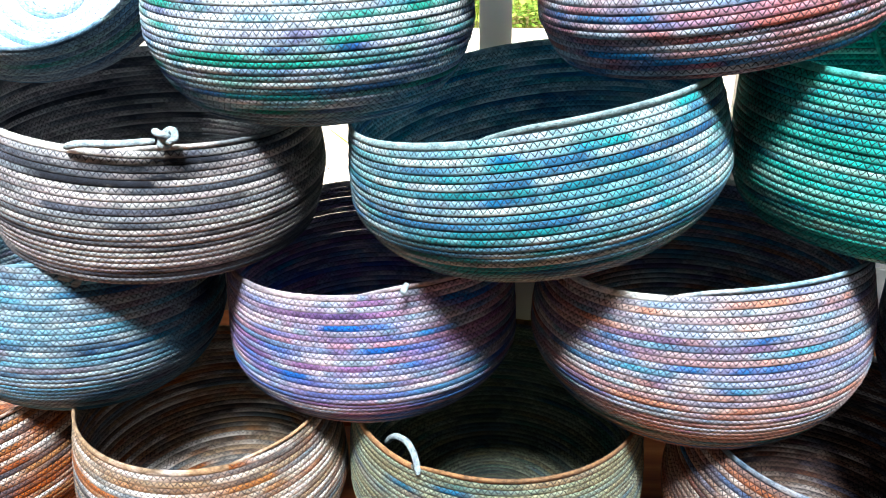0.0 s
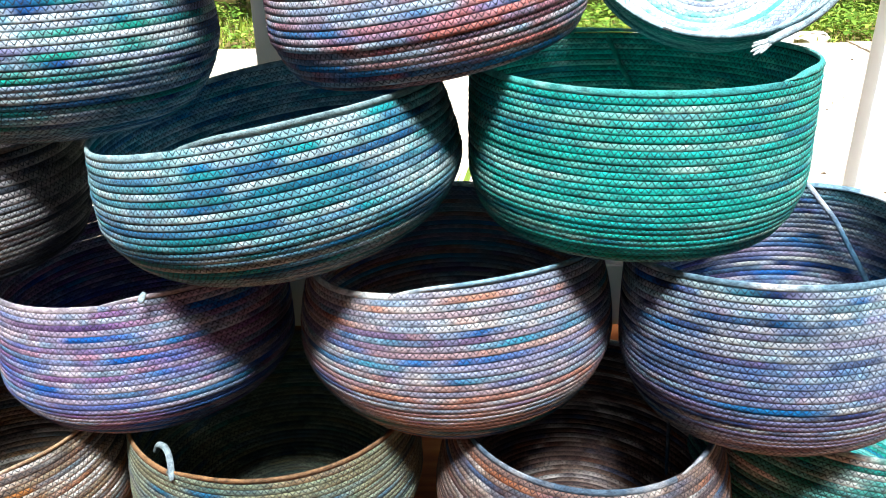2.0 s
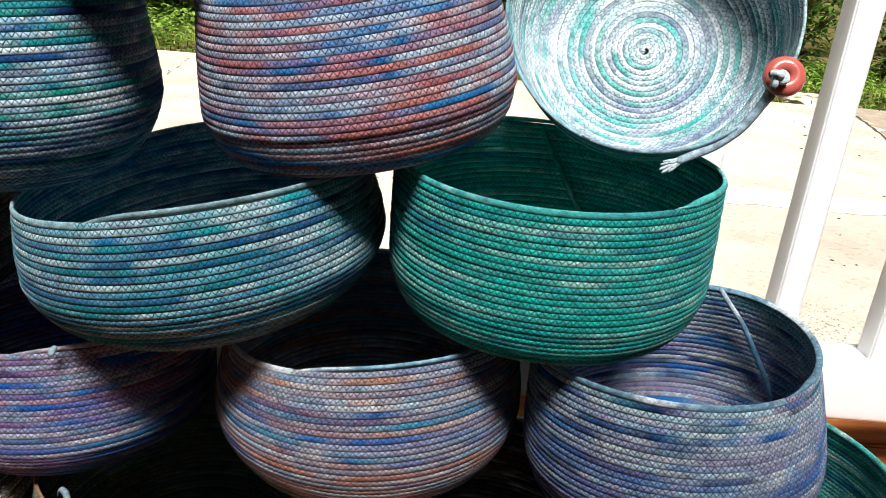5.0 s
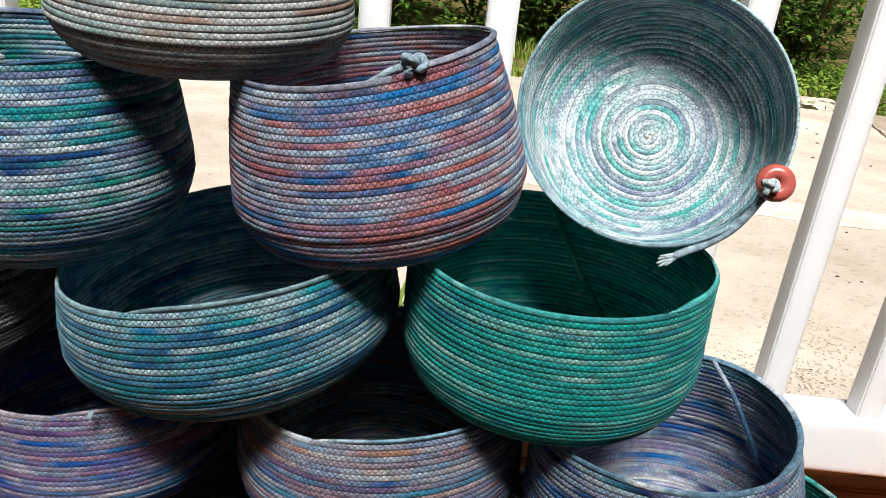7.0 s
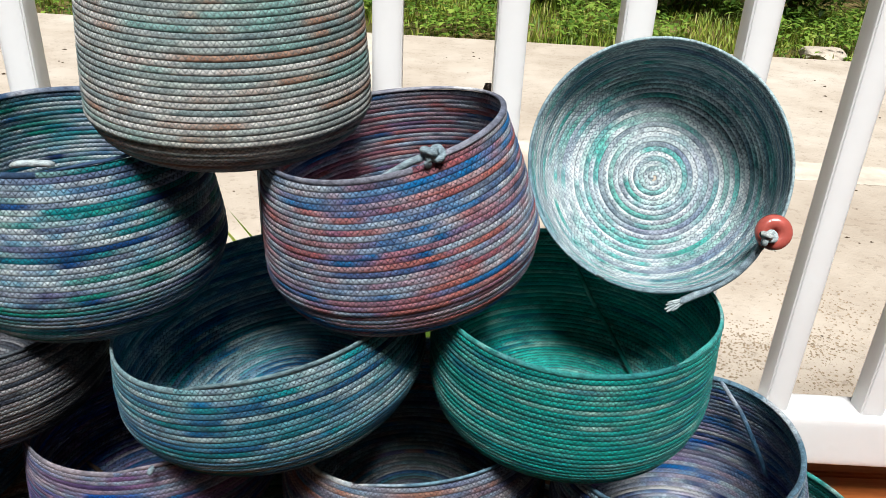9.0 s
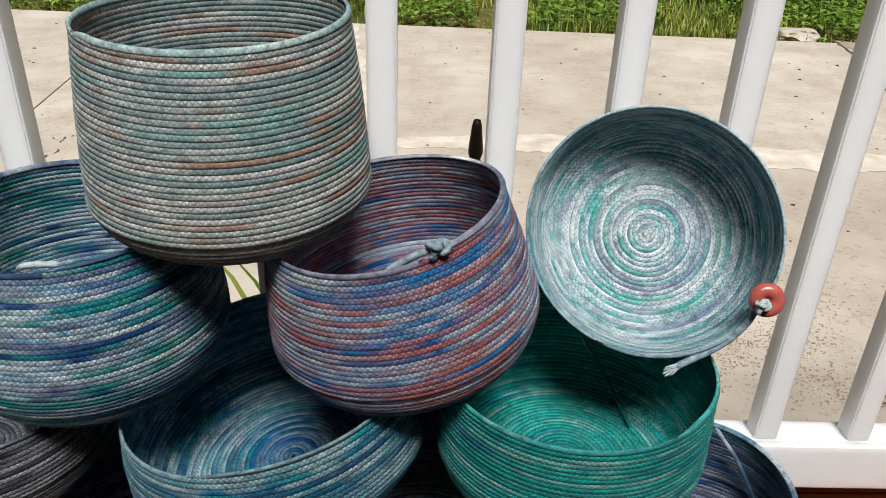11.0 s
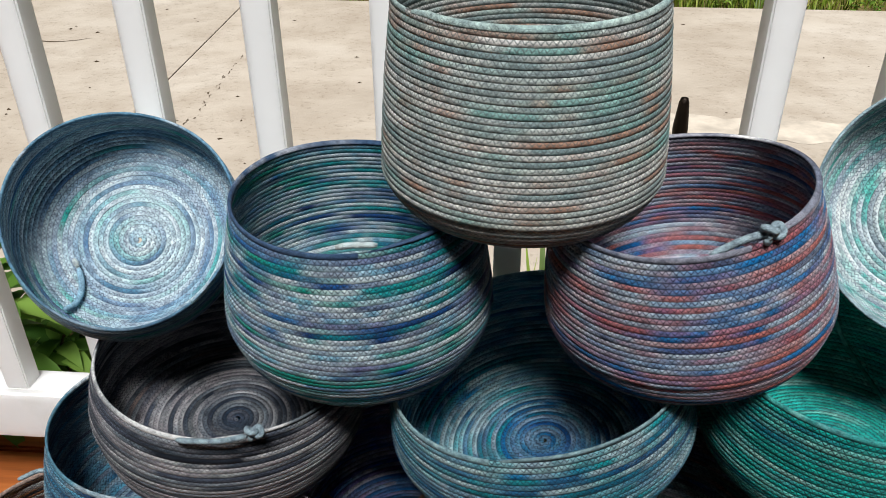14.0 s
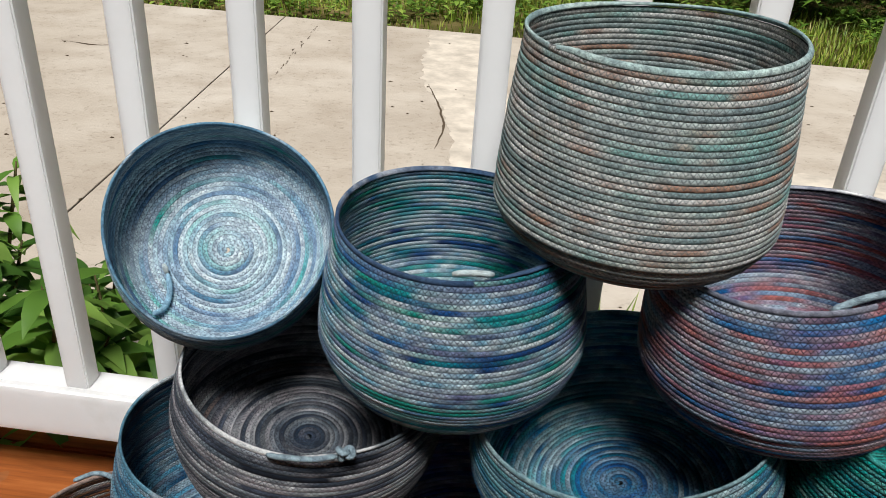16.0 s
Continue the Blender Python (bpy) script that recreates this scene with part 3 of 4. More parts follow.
# ---- railing ----
RAIL_Y = 0.745
rail = empty("railing", pose(0, RAIL_Y, 0, 0, 0, 0.52))
tagged(rail, "white vinyl porch railing with square balusters", "railing", kind="structure")
SAG = -0.0223                         # the railing falls a little towards +x
part("bottom_rail", bevelled_box(-3, 3, 0, 0.052, 0.112, 0.1965, 0.006), VINYL, rail).rotation_euler.y = math.atan(-SAG)
part("top_rail", bevelled_box(-3, 3, -0.012, 0.072, 0.96, 1.03, 0.006), VINYL, rail).rotation_euler.y = math.atan(-SAG)
first = part("baluster", bevelled_box(-0.0156, 0.0156, 0.008, 0.0375, 0.185, 0.965, 0.002), VINYL, rail)
SPACING, OFFSET = 0.1281, -0.0008
for i in range(-22, 23):
    ob = first if i == -22 else new("baluster", first.data)
    ob.parent = rail
    ob.location.x = OFFSET + i * SPACING
    ob.location.z = SAG * ob.location.x

# ---- unseen wall and roof slab behind the camera, added to shade deck and lower baskets ----
UNSEEN_GREY = plain_material("unseen_grey", (150, 154, 158), 0.6, 0.3, 0.0, 6.0)
house = part("unseen_wall", bevelled_box(-4, 4, -1.95, -1.8, -0.5, 2.45, 0.01), UNSEEN_GREY)
tagged(house, "unseen plain grey wall behind the camera, added to block light", "wall", kind="structure")
porch = part("ceiling", bevelled_box(-4, 4, -1.95, SHADE_ROOF_Y, 2.45, 2.6, 0.01), UNSEEN_GREY)
tagged(porch, "unseen grey roof slab added to shade the deck and lower baskets", "ceiling", kind="structure")

# ---- ground, driveway, deck ----
GROUND = -0.505
bm = bmesh.new()
bmesh.ops.create_grid(bm, x_segments=8, y_segments=8, size=200)
ground = part("ground", bm, SOIL)
ground.location.z = GROUND - 0.06
tagged(ground, "dry soil ground under patchy grass", "ground", kind="structure")
drive = empty("driveway", pose(0, 0, GROUND))
tagged(drive, "weathered beige concrete driveway with joints and cracks", "driveway", kind="structure")


def skewed(bm):
    """The driveway's joints run a little askew to the railing."""
    for v in bm.verts:
        v.co.x, v.co.y = v.co.x - 0.078 * v.co.y, v.co.y - 0.06 * v.co.x
    return bm


for x0, x1 in ((-9.0, -1.650), (-1.641, 6.4), (6.41, 11.0)):
    part("slab", skewed(bevelled_box(x0, x1, 0.9, 6.58, -0.1, 0.0, 0.002)), CONCRETE, drive)


def ribbon(points, widths, z, wobble, seed, step=0.03):
    """A ragged flat strip along points, for cracks and worn patches."""
    c = spline([(x, y, 0) for x, y in points], step)
    w = np.interp(np.linspace(0, 1, len(c)), np.linspace(0, 1, len(widths)), widths)
    t = np.gradient(c, axis=0)
    nrm = np.stack([-t[:, 1], t[:, 0], t[:, 2] * 0], axis=-1)
    nrm /= np.linalg.norm(nrm, axis=1)[:, None]
    def j(i, k):
        v = Vector((i * step * 9, seed * 3.3, k * 7.7))
        return noise.noise(v) * wobble + noise.noise(v * 3.7) * wobble * 0.5
    left = [tuple(c[i] + nrm[i] * (w[i] * (0.5 + j(i, 0) * 1.0) + j(i, 2) * 0.06 * wobble) + np.array([0, 0, z])) for i in range(len(c))]
    right = [tuple(c[i] - nrm[i] * (w[i] * (0.5 + j(i, 1) * 1.0) - j(i, 2) * 0.06 * wobble) + np.array([0, 0, z])) for i in range(len(c))]
    n = len(c)
    return left + right, [(i, i + 1, n + i + 1, n + i) for i in range(n - 1)]


for i, (pts, w) in enumerate((
        ([(3.66, 6.35), (3.58, 5.9), (3.43, 5.24), (3.2, 4.7)], (0.02, 0.026, 0.016, 0.004)),
        ([(-0.66, 4.9), (-0.55, 4.45), (-0.48, 4.1), (-0.48, 3.7)], (0.003, 0.012, 0.014, 0.003)),
        ([(-3.4, 5.25), (-3.1, 5.2), (-2.9, 5.3)], (0.003, 0.02, 0.003)))):
    v, f = ribbon(pts, w, 0.003, 0.45, i)
    mesh_object("crack", v, f, CRACK, drive, False)
rng = random.Random(77)
for i in range(46):                   # a broken line of crumbled spots beside the joint
    y = 3.1 + 3.3 * (i + rng.uniform(-0.6, 0.6)) / 46
    x = -1.56 - 0.072 * (y - 3.2) + rng.uniform(-0.012, 0.012)
    ln = rng.uniform(0.02, 0.075)
    v, f = ribbon([(x, y - ln / 2), (x + rng.uniform(-0.012, 0.012), y), (x - 0.07 * ln, y + ln / 2)], (0.002, rng.uniform(0.004, 0.012), 0.002), 0.003, 0.5, 100 + i, 0.012)
    mesh_object("crack", v, f, CRACK, drive, False)
v, f = ribbon([(-0.60, 6.45), (-0.52, 5.57), (-0.42, 4.9), (-0.27, 4.4), (-0.22, 3.9), (-0.28, 3.4)], (0.5, 0.5, 0.55, 0.5, 0.45, 0.2), 0.002, 0.07, 11, 0.025)
mesh_object("worn_patch", v, f, PATCH, drive, False, "pale scaled patch of concrete")
v, f = ribbon([(0.0, 3.72), (0.7, 3.76), (1.3, 3.68), (2.2, 3.6), (3.6, 3.5)], (0.12, 0.3, 0.3, 0.26, 0.15), 0.002, 0.14, 12, 0.03)
mesh_object("worn_patch", v, f, PATCH, drive, False, "pale scaled patch of concrete")
v, f = ribbon([(4.35, 6.25), (4.2, 5.6), (3.95, 5.1), (3.7, 4.7)], (1.4, 1.3, 1.1, 0.5), 0.002, 0.08, 14, 0.05)
mesh_object("stained_patch", v, f, STAIN, drive, False, "darker stained concrete beside the crack")
deck = empty("deck_floor", pose(0, 0, 0))
tagged(deck, "orange-brown stained wooden porch deck boards", "deck", kind="structure")
y = 0.985
while y > -2.2:
    part("board", bevelled_box(-3, 3, y - 0.138, y, -0.03, 0.0, 0.004), DECK, deck)
    y -= 0.143
part("fascia", bevelled_box(-3, 3, 0.987, 1.009, -0.26, -0.002, 0.003), DECK, deck)


# ---- cord ends, knots, bead and strings of the baskets ----
def local(root, pts):
    inv = root.matrix_basis.inverted()
    return [tuple(inv @ Vector(p)) for p in pts]


def knot(name, root, at, size, material, radius=0.0027, turn=0.0, label=""):
    """An overhand knot of cord."""
    pts = []
    for i in range(19):
        a = i / 18 * 2 * math.pi * 0.97
        p = Vector(((math.sin(a) + 1.6 * math.sin(2 * a)) / 2.6, -math.sin(3 * a) * 0.45, (math.cos(a) - 1.6 * math.cos(2 * a)) / 2.6)) * size
        p.rotate(Euler((0.3, 0.2, turn)))
        pts.append(tuple(Vector(at) + p))
    return cord(name, local(root, pts), radius, material, root, label, step=0.002)


TAIL_GREY = rope_material("cord_grey", [(120, 128, 140), (176, 182, 190), (150, 160, 172)], [(170, 176, 186), (160, 168, 180)], 31, 0.4, thread_mix=0.0)
TAIL_WHITE = rope_material("cord_white", [(206, 206, 200), (226, 226, 220), (190, 200, 204)], [(220, 220, 216), (214, 216, 214)], 32, 0.4, thread_mix=0.0)
TAIL_BLUE = rope_material("cord_blue", [(140, 164, 188), (176, 198, 214), (160, 184, 204)], [(160, 186, 206), (170, 194, 212)], 33, 0.4, thread_mix=0.0)
TAIL_DARK = rope_material("cord_dark", [(60, 84, 110), (90, 116, 140), (70, 96, 124)], [(70, 100, 130), (84, 110, 136)], 34, 0.4, thread_mix=0.0)
TAIL_GREEN = rope_material("cord_green", [(30, 110, 104), (70, 150, 140), (46, 128, 120)], [(50, 130, 120), (60, 140, 130)], 35, 0.4, thread_mix=0.0)

g = STACK["grey"]
cord("tail", local(g, [(-0.285, 0.469, 0.404), (-0.272, 0.464, 0.408), (-0.245, 0.466, 0.4075), (-0.225, 0.474, 0.407)]), 0.0026, TAIL_GREY, g, "pale grey cord end")
knot("knot", g, (-0.219, 0.477, 0.4085), 0.0072, TAIL_GREY, 0.0026, 0.2, "pale grey overhand knot")
g = STACK["red_blue"]
cord("tail", local(g, [(0.142, 0.500, 0.582), (0.154, 0.500, 0.590), (0.166, 0.497, 0.599), (0.177, 0.496, 0.604)]), 0.0030, TAIL_GREY, g, "pale blue-grey cord end")
knot("knot", g, (0.181, 0.4945, 0.6055), 0.0080, TAIL_GREY, 0.0030, 0.4, "pale blue-grey overhand knot")
g = STACK["purple"]
cord("tail", local(g, [(-0.066, 0.485, 0.288), (-0.065, 0.487, 0.291), (-0.063, 0.490, 0.295)]), 0.0026, TAIL_GREY, g, "frayed pale cord end")
g = STACK["slate"]
cord("tail", local(g, [(-0.372, 0.503, 0.284), (-0.360, 0.499, 0.290), (-0.345, 0.498, 0.286), (-0.330, 0.501, 0.286)]), 0.0030, TAIL_GREY, g, "grey cord end")
knot("knot", g, (-0.326, 0.502, 0.287), 0.008, TAIL_GREY, 0.0028, 0.1, "grey overhand knot")
g = STACK["olive"]
cord("tail", local(g, [(-0.056, 0.455, 0.146), (-0.060, 0.468, 0.153), (-0.068, 0.484, 0.154), (-0.080, 0.500, 0.146), (-0.090, 0.514, 0.128)]), 0.0028, TAIL_GREY, g, "pale blue curled cord end")
g = STACK["green"]
cord("string", local(g, [(0.3238, 0.7035, 0.4429), (0.3369, 0.7029, 0.4167), (0.3496, 0.7007, 0.3969), (0.3655, 0.6965, 0.3681), (0.3821, 0.6844, 0.346), (0.3996, 0.6161, 0.3274)]), 0.0022, TAIL_GREEN, g, "green drawstring hanging inside")
g = STACK["navy"]
cord("string", local(g, [(0.496, 0.622, 0.3215), (0.5054, 0.6162, 0.3093), (0.5189, 0.6072, 0.2922), (0.5313, 0.5978, 0.27), (0.5423, 0.5869, 0.2489), (0.5492, 0.5776, 0.233)]), 0.0024, TAIL_DARK, g, "blue-grey drawstring hanging inside")
g = STACK["orange"]
cord("tail", local(g, [(-0.600, 0.645, 0.152), (-0.575, 0.658, 0.156), (-0.545, 0.652, 0.153), (-0.505, 0.638, 0.144)]), 0.0030, TAIL_GREY, g, "grey-mauve cord along the rim")
g = STACK["rust"]
cord("string", local(g, [(0.372, 0.560, 0.145), (0.366, 0.540, 0.12), (0.362, 0.520, 0.08)]), 0.0016, TAIL_DARK, g, "dark string hanging inside")
g = STACK["blue_teal"]
cord("tail", local(g, [(-0.140, 0.503, 0.5785), (-0.130, 0.5035, 0.5805), (-0.116, 0.505, 0.5805), (-0.108, 0.507, 0.5795)]), 0.0028, TAIL_WHITE, g, "white undyed cord end")
g = STACK["tip_blue"]
cord("tail", local(g, [(-0.4365, 0.594, 0.4483), (-0.4343, 0.6088, 0.4447), (-0.434, 0.6237, 0.449), (-0.4378, 0.6362, 0.458), (-0.4419, 0.6423, 0.4667)]), 0.0030, TAIL_BLUE, g, "light blue cord end")
cord("tail_tip", local(g, [(-0.4419, 0.6423, 0.4667), (-0.4465, 0.6456, 0.4757)]), 0.0031, TAIL_WHITE, g, "white undyed cord tip")
g = STACK["tip_lilac"]
cord("tail", local(g, [(0.468, 0.553, 0.524), (0.464, 0.550, 0.510), (0.452, 0.551, 0.489), (0.436, 0.552, 0.474), (0.420, 0.549, 0.4665), (0.405, 0.546, 0.460)]), 0.0034, TAIL_GREY, g, "pale cord tail looped through the bead")
for i in range(7):
    a = i * 0.9
    q = Vector((math.cos(a), 0.3 * math.sin(a), math.sin(a)))
    cord("frayed_strand", local(g, [tuple(Vector((0.410, 0.547, 0.462)) + q * 0.0012), tuple(Vector((0.4035, 0.545, 0.459)) + q * 0.0024), tuple(Vector((0.397 - 0.0008 * (i % 3), 0.543, 0.456)) + q * 0.0042)]), 0.0014, TAIL_WHITE, g, "frayed white cord strand" if i == 0 else "", sides=6, step=0.003)
bm = bmesh.new()
for i in range(28):
    for k in range(12):
        a, b = i / 28 * 2 * math.pi, k / 12 * 2 * math.pi
        bm.verts.new(((0.0088 + 0.0068 * math.cos(b)) * math.cos(a), (0.0088 + 0.0068 * math.cos(b)) * math.sin(a), 0.0062 * math.sin(b)))
bm.verts.ensure_lookup_table()
for i in range(28):
    for k in range(12):
        bm.faces.new([bm.verts[(i % 28) * 12 + k], bm.verts[((i + 1) % 28) * 12 + k], bm.verts[((i + 1) % 28) * 12 + (k + 1) % 12], bm.verts[i * 12 + (k + 1) % 12]])
bead = part("bead", bm, STONE, g, "red-brown polished stone ring bead", True)
bead.matrix_basis = g.matrix_basis.inverted() @ facing((0.475, 0.551, 0.530), (0.40, 0.2, 0.70))
knot("knot", g, (0.466, 0.540, 0.530), 0.0062, TAIL_WHITE, 0.0026, 0.3, "white cord knot in the bead")


# ---- plants and garden ----
def leaf(verts, faces, at, direction, length, width, droop=0.3, fold=0.15, fine=False):
    """A pointed leaf of two folded rows of faces along its midrib."""
    d = Vector(direction).normalized()
    s = d.cross(Vector((0, 0, 1)))
    s = s.normalized() if s.length > 1e-3 else Vector((1, 0, 0))
    up = s.cross(d)
    b = len(verts)
    rows = ((0.0, 0.1), (0.14, 0.62), (0.3, 0.94), (0.48, 1.0), (0.66, 0.78), (0.84, 0.4), (1.0, 0.03)) if fine else ((0.0, 0.12), (0.28, 0.9), (0.62, 0.8), (1.0, 0.03))
    for t, w in rows:
        c = Vector(at) + d * (length * t) + Vector((0, 0, -droop * length * t * t))
        for side in (-1, 0, 1):
            verts.append(tuple(c + s * (side * width * 0.5 * w) + up * (abs(side) * fold * width * w)))
    for r in range(len(rows) - 1):
        for k in range(2):
            i = b + r * 3 + k
            faces.append((i, i + 1, i + 4, i + 3))


def herb(name, label, x, y, height, stems, leaf_len, leaf_w, seed, lean=0.35, material=None):
    rng = random.Random(seed)
    root = empty(name, pose(x, y, GROUND - 0.05))
    tagged(root, label, "plant", "plants behind the railing")
    v, f = [], []
    for s in range(stems):
        a = rng.uniform(0, 2 * math.pi)
        tip = Vector((math.cos(a) * lean * rng.uniform(0.3, 1) * height, math.sin(a) * lean * rng.uniform(0.3, 1) * height, height * rng.uniform(0.7, 1.0)))
        pts = [(0.02 * math.cos(a), 0.02 * math.sin(a), 0), tuple(tip * 0.5 + Vector((0, 0, 0.08 * height))), tuple(tip)]
        cord("stem", pts, 0.0045, BARK, root, sides=5, step=0.06, end=0.5)
        n = int(13 * height / 0.6)
        for i in range(n):
            t = 0.3 + 0.7 * i / n
            at = tip * t + Vector((0, 0, 0.12 * height * math.sin(math.pi * t)))
            for q in range(2):
                b = i * 2.4 + q * math.pi + rng.uniform(-0.4, 0.4)
                leaf(v, f, at, (math.cos(b), math.sin(b), rng.uniform(-0.1, 0.7)), leaf_len * rng.uniform(0.6, 1.15), leaf_w * rng.uniform(0.6, 1.1), rng.uniform(0.2, 0.9), rng.uniform(0.05, 0.3), True)
    ob = mesh_object("foliage", v, f, material or HERB, root)
    return root


for i, (x, y, hgt, st, ln, wd) in enumerate(((-0.80, 1.02, 0.66, 7, 0.125, 0.040), (-0.98, 1.06, 0.78, 7, 0.14, 0.044), (-1.18, 1.16, 0.82, 7, 0.14, 0.044), (-0.90, 1.28, 0.60, 6, 0.125, 0.040),
                                             (-1.35, 1.45, 0.75, 6, 0.13, 0.042), (-1.08, 1.45, 0.55, 6, 0.12, 0.038))):
    herb("garden_herb", "green leafy garden plant with long pointed leaves", x, y, hgt, st, ln, wd, 40 + i)


def strap_plant(x, y, height, blades, seed):
    rng = random.Random(seed)
    v, f = [], []
    for i in range(blades):
        a, h = rng.uniform(0, 6.283), height * rng.uniform(0.7, 1.0)
        sp, w = rng.uniform(0.1, 0.42) * height, rng.uniform(0.007, 0.013)
        sx, sy = -math.sin(a), math.cos(a)
        b = len(v)
        for k in range(7):
            t = k / 6
            r = sp * t ** 1.8
            z = h * (t - 0.25 * t ** 3)
            ww = w * (1 - t ** 3)
            for s in (-1, 1):
                v.append((0.03 * math.cos(a) + r * math.cos(a) + s * ww * sx, 0.03 * math.sin(a) + r * math.sin(a) + s * ww * sy, z))
        f += [(b + 2 * k, b + 2 * k + 1, b + 2 * k + 3, b + 2 * k + 2) for k in range(6)]
    ob = mesh_object("strap_leaf_plant", v, f, STRAP)
    ob.location = (x, y, GROUND - 0.05)
    return tagged(ob, "yellow-green strap-leaved plant behind the railing", "plant", "plants behind the railing")


WEED = leaf_material("weed_leaves", [(0.2, (70, 104, 36)), (0.5, (112, 146, 54)), (0.8, (150, 174, 78)), (0.97, (170, 160, 90))])
STRAP = leaf_material("strap_leaves", [(0.2, (92, 122, 40)), (0.5, (140, 166, 62)), (0.8, (176, 188, 96)), (0.97, (196, 186, 120))])
strap_plant(0.085, 1.08, 1.04, 60, 3)
strap_plant(0.01, 1.16, 0.98, 48, 4)

# bits of debris and twigs on the driveway
rng = random.Random(21)
v, f = [], []
for i in range(260):
    y = 1.0 + 5.4 * rng.random() ** 1.5
    x = rng.uniform(-1.0, 1.0) * (0.9 + y * 0.75)
    r = rng.uniform(0.004, 0.011) * (0.6 + 0.12 * y)
    b = len(v)
    v += [(x + r * rng.uniform(0.5, 1.8), y, 0.001), (x, y + r * rng.uniform(0.5, 1.5), 0.001), (x - r * rng.uniform(0.5, 1.8), y, 0.001), (x, y - r * rng.uniform(0.5, 1.5), 0.001), (x, y, r * rng.uniform(0.4, 0.9))]
    f += [(b, b + 1, b + 4), (b + 1, b + 2, b + 4), (b + 2, b + 3, b + 4), (b + 3, b, b + 4)]
ob = mesh_object("debris", v, f, DEBRIS, None, False)
ob.location.z = GROUND
tagged(ob, "small dark leaf and stone bits on the concrete", "debris", kind="stuff")
v, f = [], []
HOLLOWS = ((1.0, 1.84, 0.1), (1.2, 2.0, 0.09), (1.08, 1.95, 0.12), (1.40, 2.0, 0.07), (1.38, 1.76, 0.08), (1.75, 1.7, 0.14), (0.72, 1.62, 0.1), (2.2, 1.95, 0.18), (1.55, 2.25, 0.12), (0.45, 1.5, 0.1))
for i in range(5200):
    hx, hy, hw = HOLLOWS[rng.randrange(len(HOLLOWS))]
    x, y = rng.gauss(hx, hw), rng.gauss(hy, hw * 0.8)
    r = 0.001 + 0.0042 * rng.random() ** 2
    b = len(v)
    v += [(x + r * rng.uniform(0.6, 1.5), y, 0.001), (x, y + r * rng.uniform(0.6, 1.4), 0.001), (x - r * rng.uniform(0.6, 1.5), y, 0.001), (x, y - r * rng.uniform(0.6, 1.4), 0.001), (x, y, r * rng.uniform(0.5, 1.0))]
    f += [(b, b + 1, b + 4), (b + 1, b + 2, b + 4), (b + 2, b + 3, b + 4), (b + 3, b, b + 4)]
ob = mesh_object("grit", v, f, GRIT, None, False)
ob.location.z = GROUND
tagged(ob, "sandy grit and concrete crumbs gathered in hollows", "grit", kind="stuff")
for i, (x, y, a, ln) in enumerate(((1.42, 1.62, 0.3, 0.22), (1.50, 1.70, -0.4, 0.26), (1.36, 1.52, 0.1, 0.2), (1.58, 1.85, 0.9, 0.18))):
    pts = [(0, 0, 0), (ln * 0.3, 0.012, 0.012), (ln * 0.65, -0.008, 0.02), (ln, 0.03, 0.008)]
    tw = cord("twig", pts, 0.0028, BARK, None, sides=5, step=0.03, end=0.4)
    tw.location, tw.rotation_euler = (x, y, GROUND + 0.006), (0, 0, a)
    tagged(tw, "thin dry brown twig on the driveway", "twig", "twigs on the driveway")

# garden stake with a pointed finial
stake = empty("garden_stake", pose(0.254, 1.083, GROUND - 0.05))
tagged(stake, "dark bronze garden stake with a rounded finial", "garden stake")
prof = [(0.0045, 0.0), (0.0045, 0.985), (0.012, 0.992), (0.012, 0.998), (0.0075, 1.002), (0.0112, 1.012), (0.0112, 1.022), (0.0095, 1.038), (0.0075, 1.058), (0.005, 1.0655), (0.0006, 1.0665)]
def lathe(prof, n=16):
    v = [(r * math.cos(2 * math.pi * i / n), r * math.sin(2 * math.pi * i / n), z) for r, z in prof for i in range(n)]
    f = [(k * n + i, k * n + (i + 1) % n, (k + 1) * n + (i + 1) % n, (k + 1) * n + i) for k in range(len(prof) - 1) for i in range(n)]
    return v, f
v, f = lathe(prof[:4])
mesh_object("pole", v, f, IRON, stake)
v, f = lathe(prof[3:])
mesh_object("finial", v, f, IRON, stake)
cord("hook_arm", [(-0.004, 0, 0.994), (-0.014, -0.002, 0.996), (-0.022, -0.004, 0.990)], 0.0035, IRON, stake, sides=6)

# grass strip and shrubs beyond the driveway
rng = random.Random(5)
EDGE = 6.56


def blades(n, y0, y1, hmin, hmax, w, name, label, category):
    v, f = [], []
    for i in range(n):
        x, y = rng.uniform(-8.5, 10.5), y0 + (y1 - y0) * rng.random() ** 1.15
        dens = noise.noise(Vector((x * 0.8, y * 0.8, 1.3)))
        if dens < -0.22 and rng.random() < 0.75:
            continue
        y -= 0.06 * x
        h = rng.uniform(hmin, hmax) * (1 + 0.6 * dens)
        a, ln = rng.uniform(0, 6.283), rng.uniform(0.1, 0.8) * h
        dx, dy = math.cos(a), math.sin(a)
        b = len(v)
        v += [(x - dy * w, y + dx * w, 0), (x + dy * w, y - dx * w, 0), (x + dx * ln * 0.35 + dy * w * 0.7, y + dy * ln * 0.35 - dx * w * 0.7, h * 0.62), (x + dx * ln * 0.35 - dy * w * 0.7, y + dy * ln * 0.35 + dx * w * 0.7, h * 0.62), (x + dx * ln, y + dy * ln, h)]
        f += [(b, b + 1, b + 2, b + 3), (b + 3, b + 2, b + 4)]
    ob = mesh_object(name, v, f, GRASS)
    ob.location.z = GROUND - 0.06
    return tagged(ob, label, category, kind="stuff")


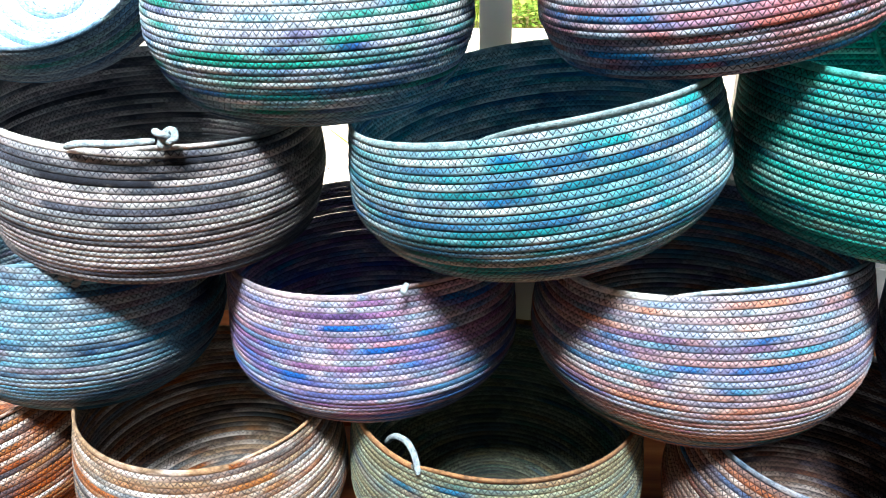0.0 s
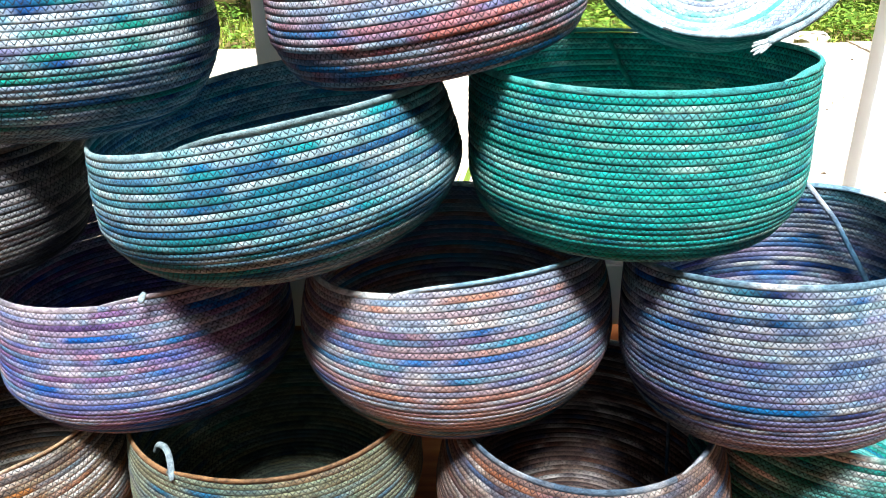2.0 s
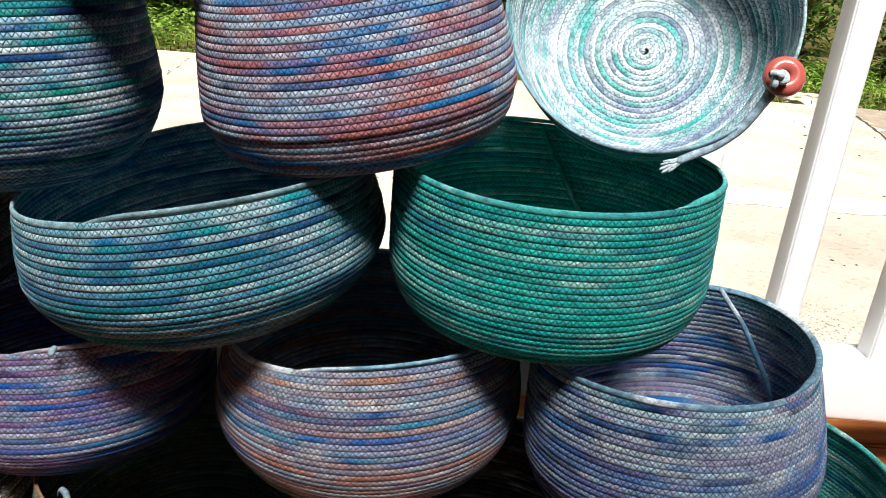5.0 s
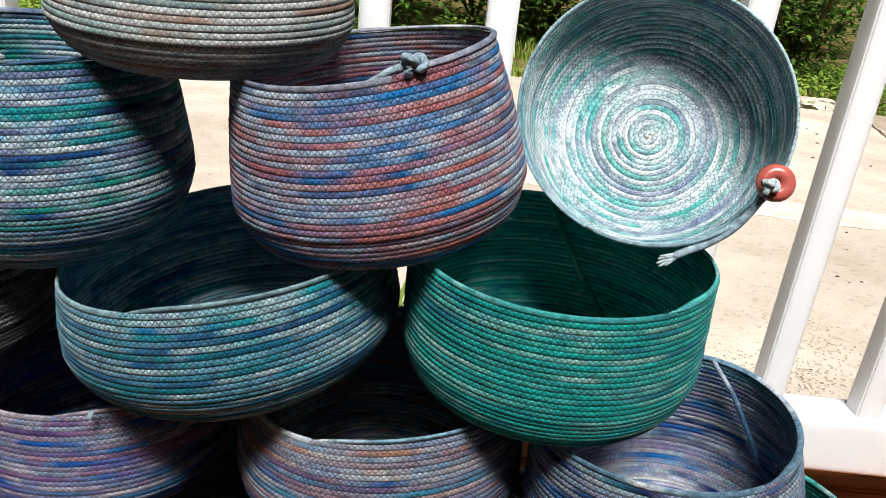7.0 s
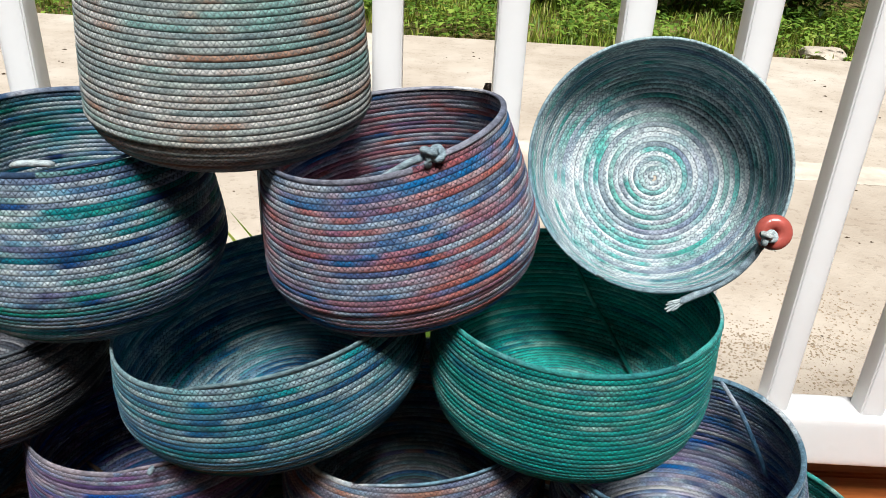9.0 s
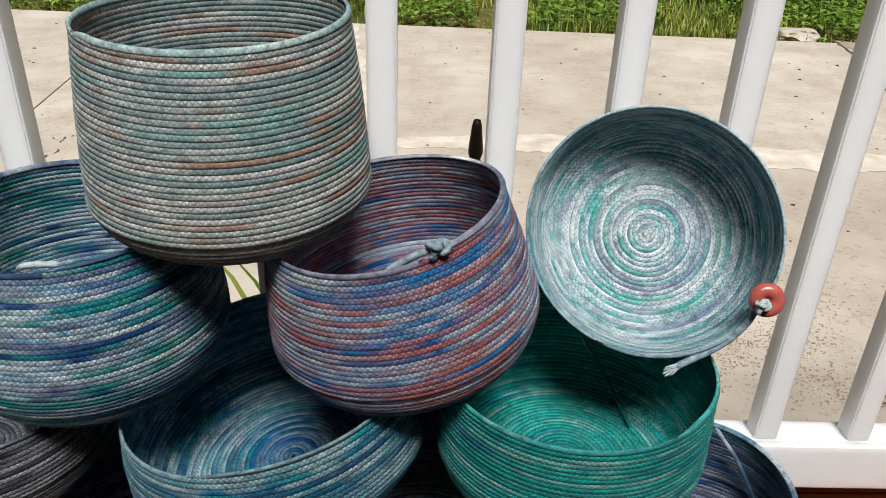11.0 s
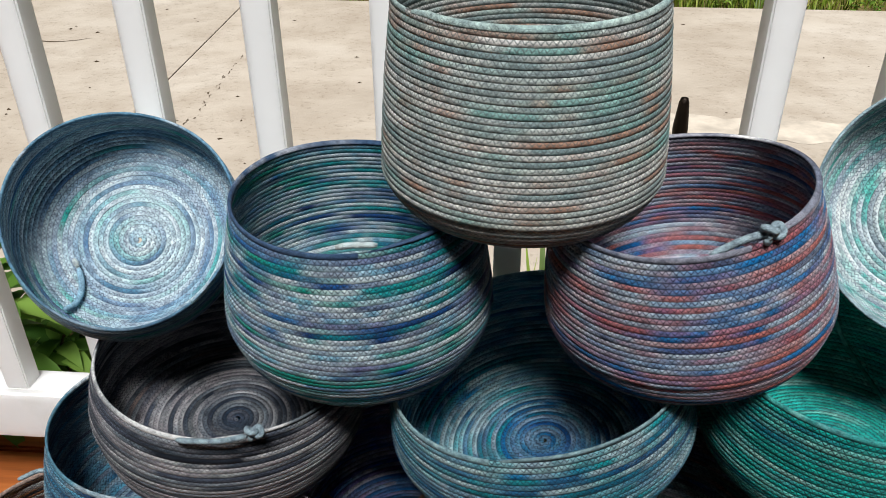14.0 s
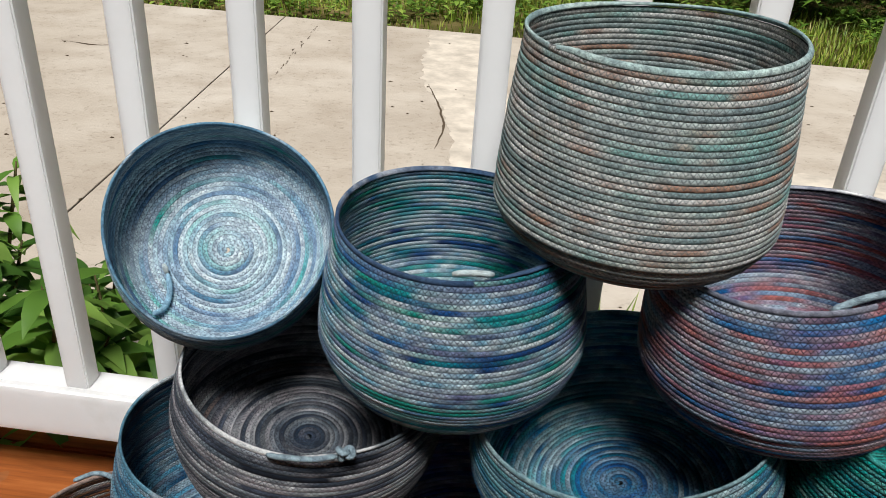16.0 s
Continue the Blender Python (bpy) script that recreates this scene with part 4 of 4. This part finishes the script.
blades(26000, EDGE, 9.6, 0.05, 0.15, 0.007, "grass", "patchy sunlit green grass along the driveway", "grass")
v, f = [], []
for i in range(22000):
    x, y = rng.uniform(-8.5, 10.5), rng.uniform(EDGE + 0.05, 9.4)
    if noise.noise(Vector((x * 0.9, y * 0.9, 7.1))) < -0.02:
        continue
    a = rng.uniform(0, 6.283)
    leaf(v, f, (x, y - 0.06 * x, rng.uniform(0.03, 0.22)), (math.cos(a), math.sin(a), rng.uniform(-0.1, 0.8)), rng.uniform(0.05, 0.11), rng.uniform(0.03, 0.055))
weeds = mesh_object("weeds", v, f, WEED)
weeds.location.z = GROUND - 0.06
tagged(weeds, "low broad-leaved weeds among the grass", "weeds", kind="stuff")


def shrub(x, y, height, width, leaves, seed, leaf_len=0.11):
    r = random.Random(seed)
    root = empty("shrub", pose(x, y, GROUND - 0.06))
    tagged(root, "dense dark green shrub beyond the driveway", "shrub", "shrubs beyond the driveway")
    tips = []
    for i in range(9):
        a = r.uniform(0, 6.283)
        d = r.uniform(0.3, 1.0) * width * 0.5
        tip = Vector((d * math.cos(a), d * math.sin(a), height * r.uniform(0.45, 0.95)))
        cord("limb", [(0, 0, 0), tuple(tip * 0.5 + Vector((0, 0, 0.1))), tuple(tip)], 0.02, BARK, root, sides=5, step=0.25, end=0.3)
        tips.append(tip)
    v, f = [], []
    for i in range(leaves):
        t = r.choice(tips)
        k = r.uniform(0.25, 1.12)
        sp = 0.24 * width
        c = Vector((t.x * k + r.gauss(0, sp * 0.5), t.y * k + r.gauss(0, sp * 0.5), max(0.04, t.z * k + r.gauss(0, sp * 0.45))))
        a = r.uniform(0, 6.283)
        leaf(v, f, c, (math.cos(a), math.sin(a), r.uniform(-0.4, 0.7)), leaf_len * r.uniform(0.6, 1.3), leaf_len * r.uniform(0.35, 0.6))
    mesh_object("crown", v, f, SHRUB, root)


for i in range(13):
    shrub(-7.0 + i * 1.35 + rng.uniform(-0.3, 0.3), 8.75 - 0.06 * (-7 + i * 1.35) + rng.uniform(-0.3, 0.5), rng.uniform(1.3, 2.1), rng.uniform(1.5, 2.1), 2300, 60 + i)
for i in range(9):
    shrub(-8.0 + i * 2.2 + rng.uniform(-0.4, 0.4), 10.6 + rng.uniform(-0.4, 0.4), rng.uniform(2.2, 3.0), rng.uniform(2.3, 3.0), 2000, 90 + i, 0.15)
bm = bmesh.new()
bmesh.ops.create_icosphere(bm, subdivisions=3, radius=0.2)
for p in bm.verts:
    p.co *= 1 + 0.25 * noise.noise(p.co * 9)
    p.co.z *= 0.32
rock = part("rock", bm, CONCRETE)
rock.location = (3.45, 6.62, GROUND - 0.01)
tagged(rock, "flat grey stone at the edge of the grass", "rock")
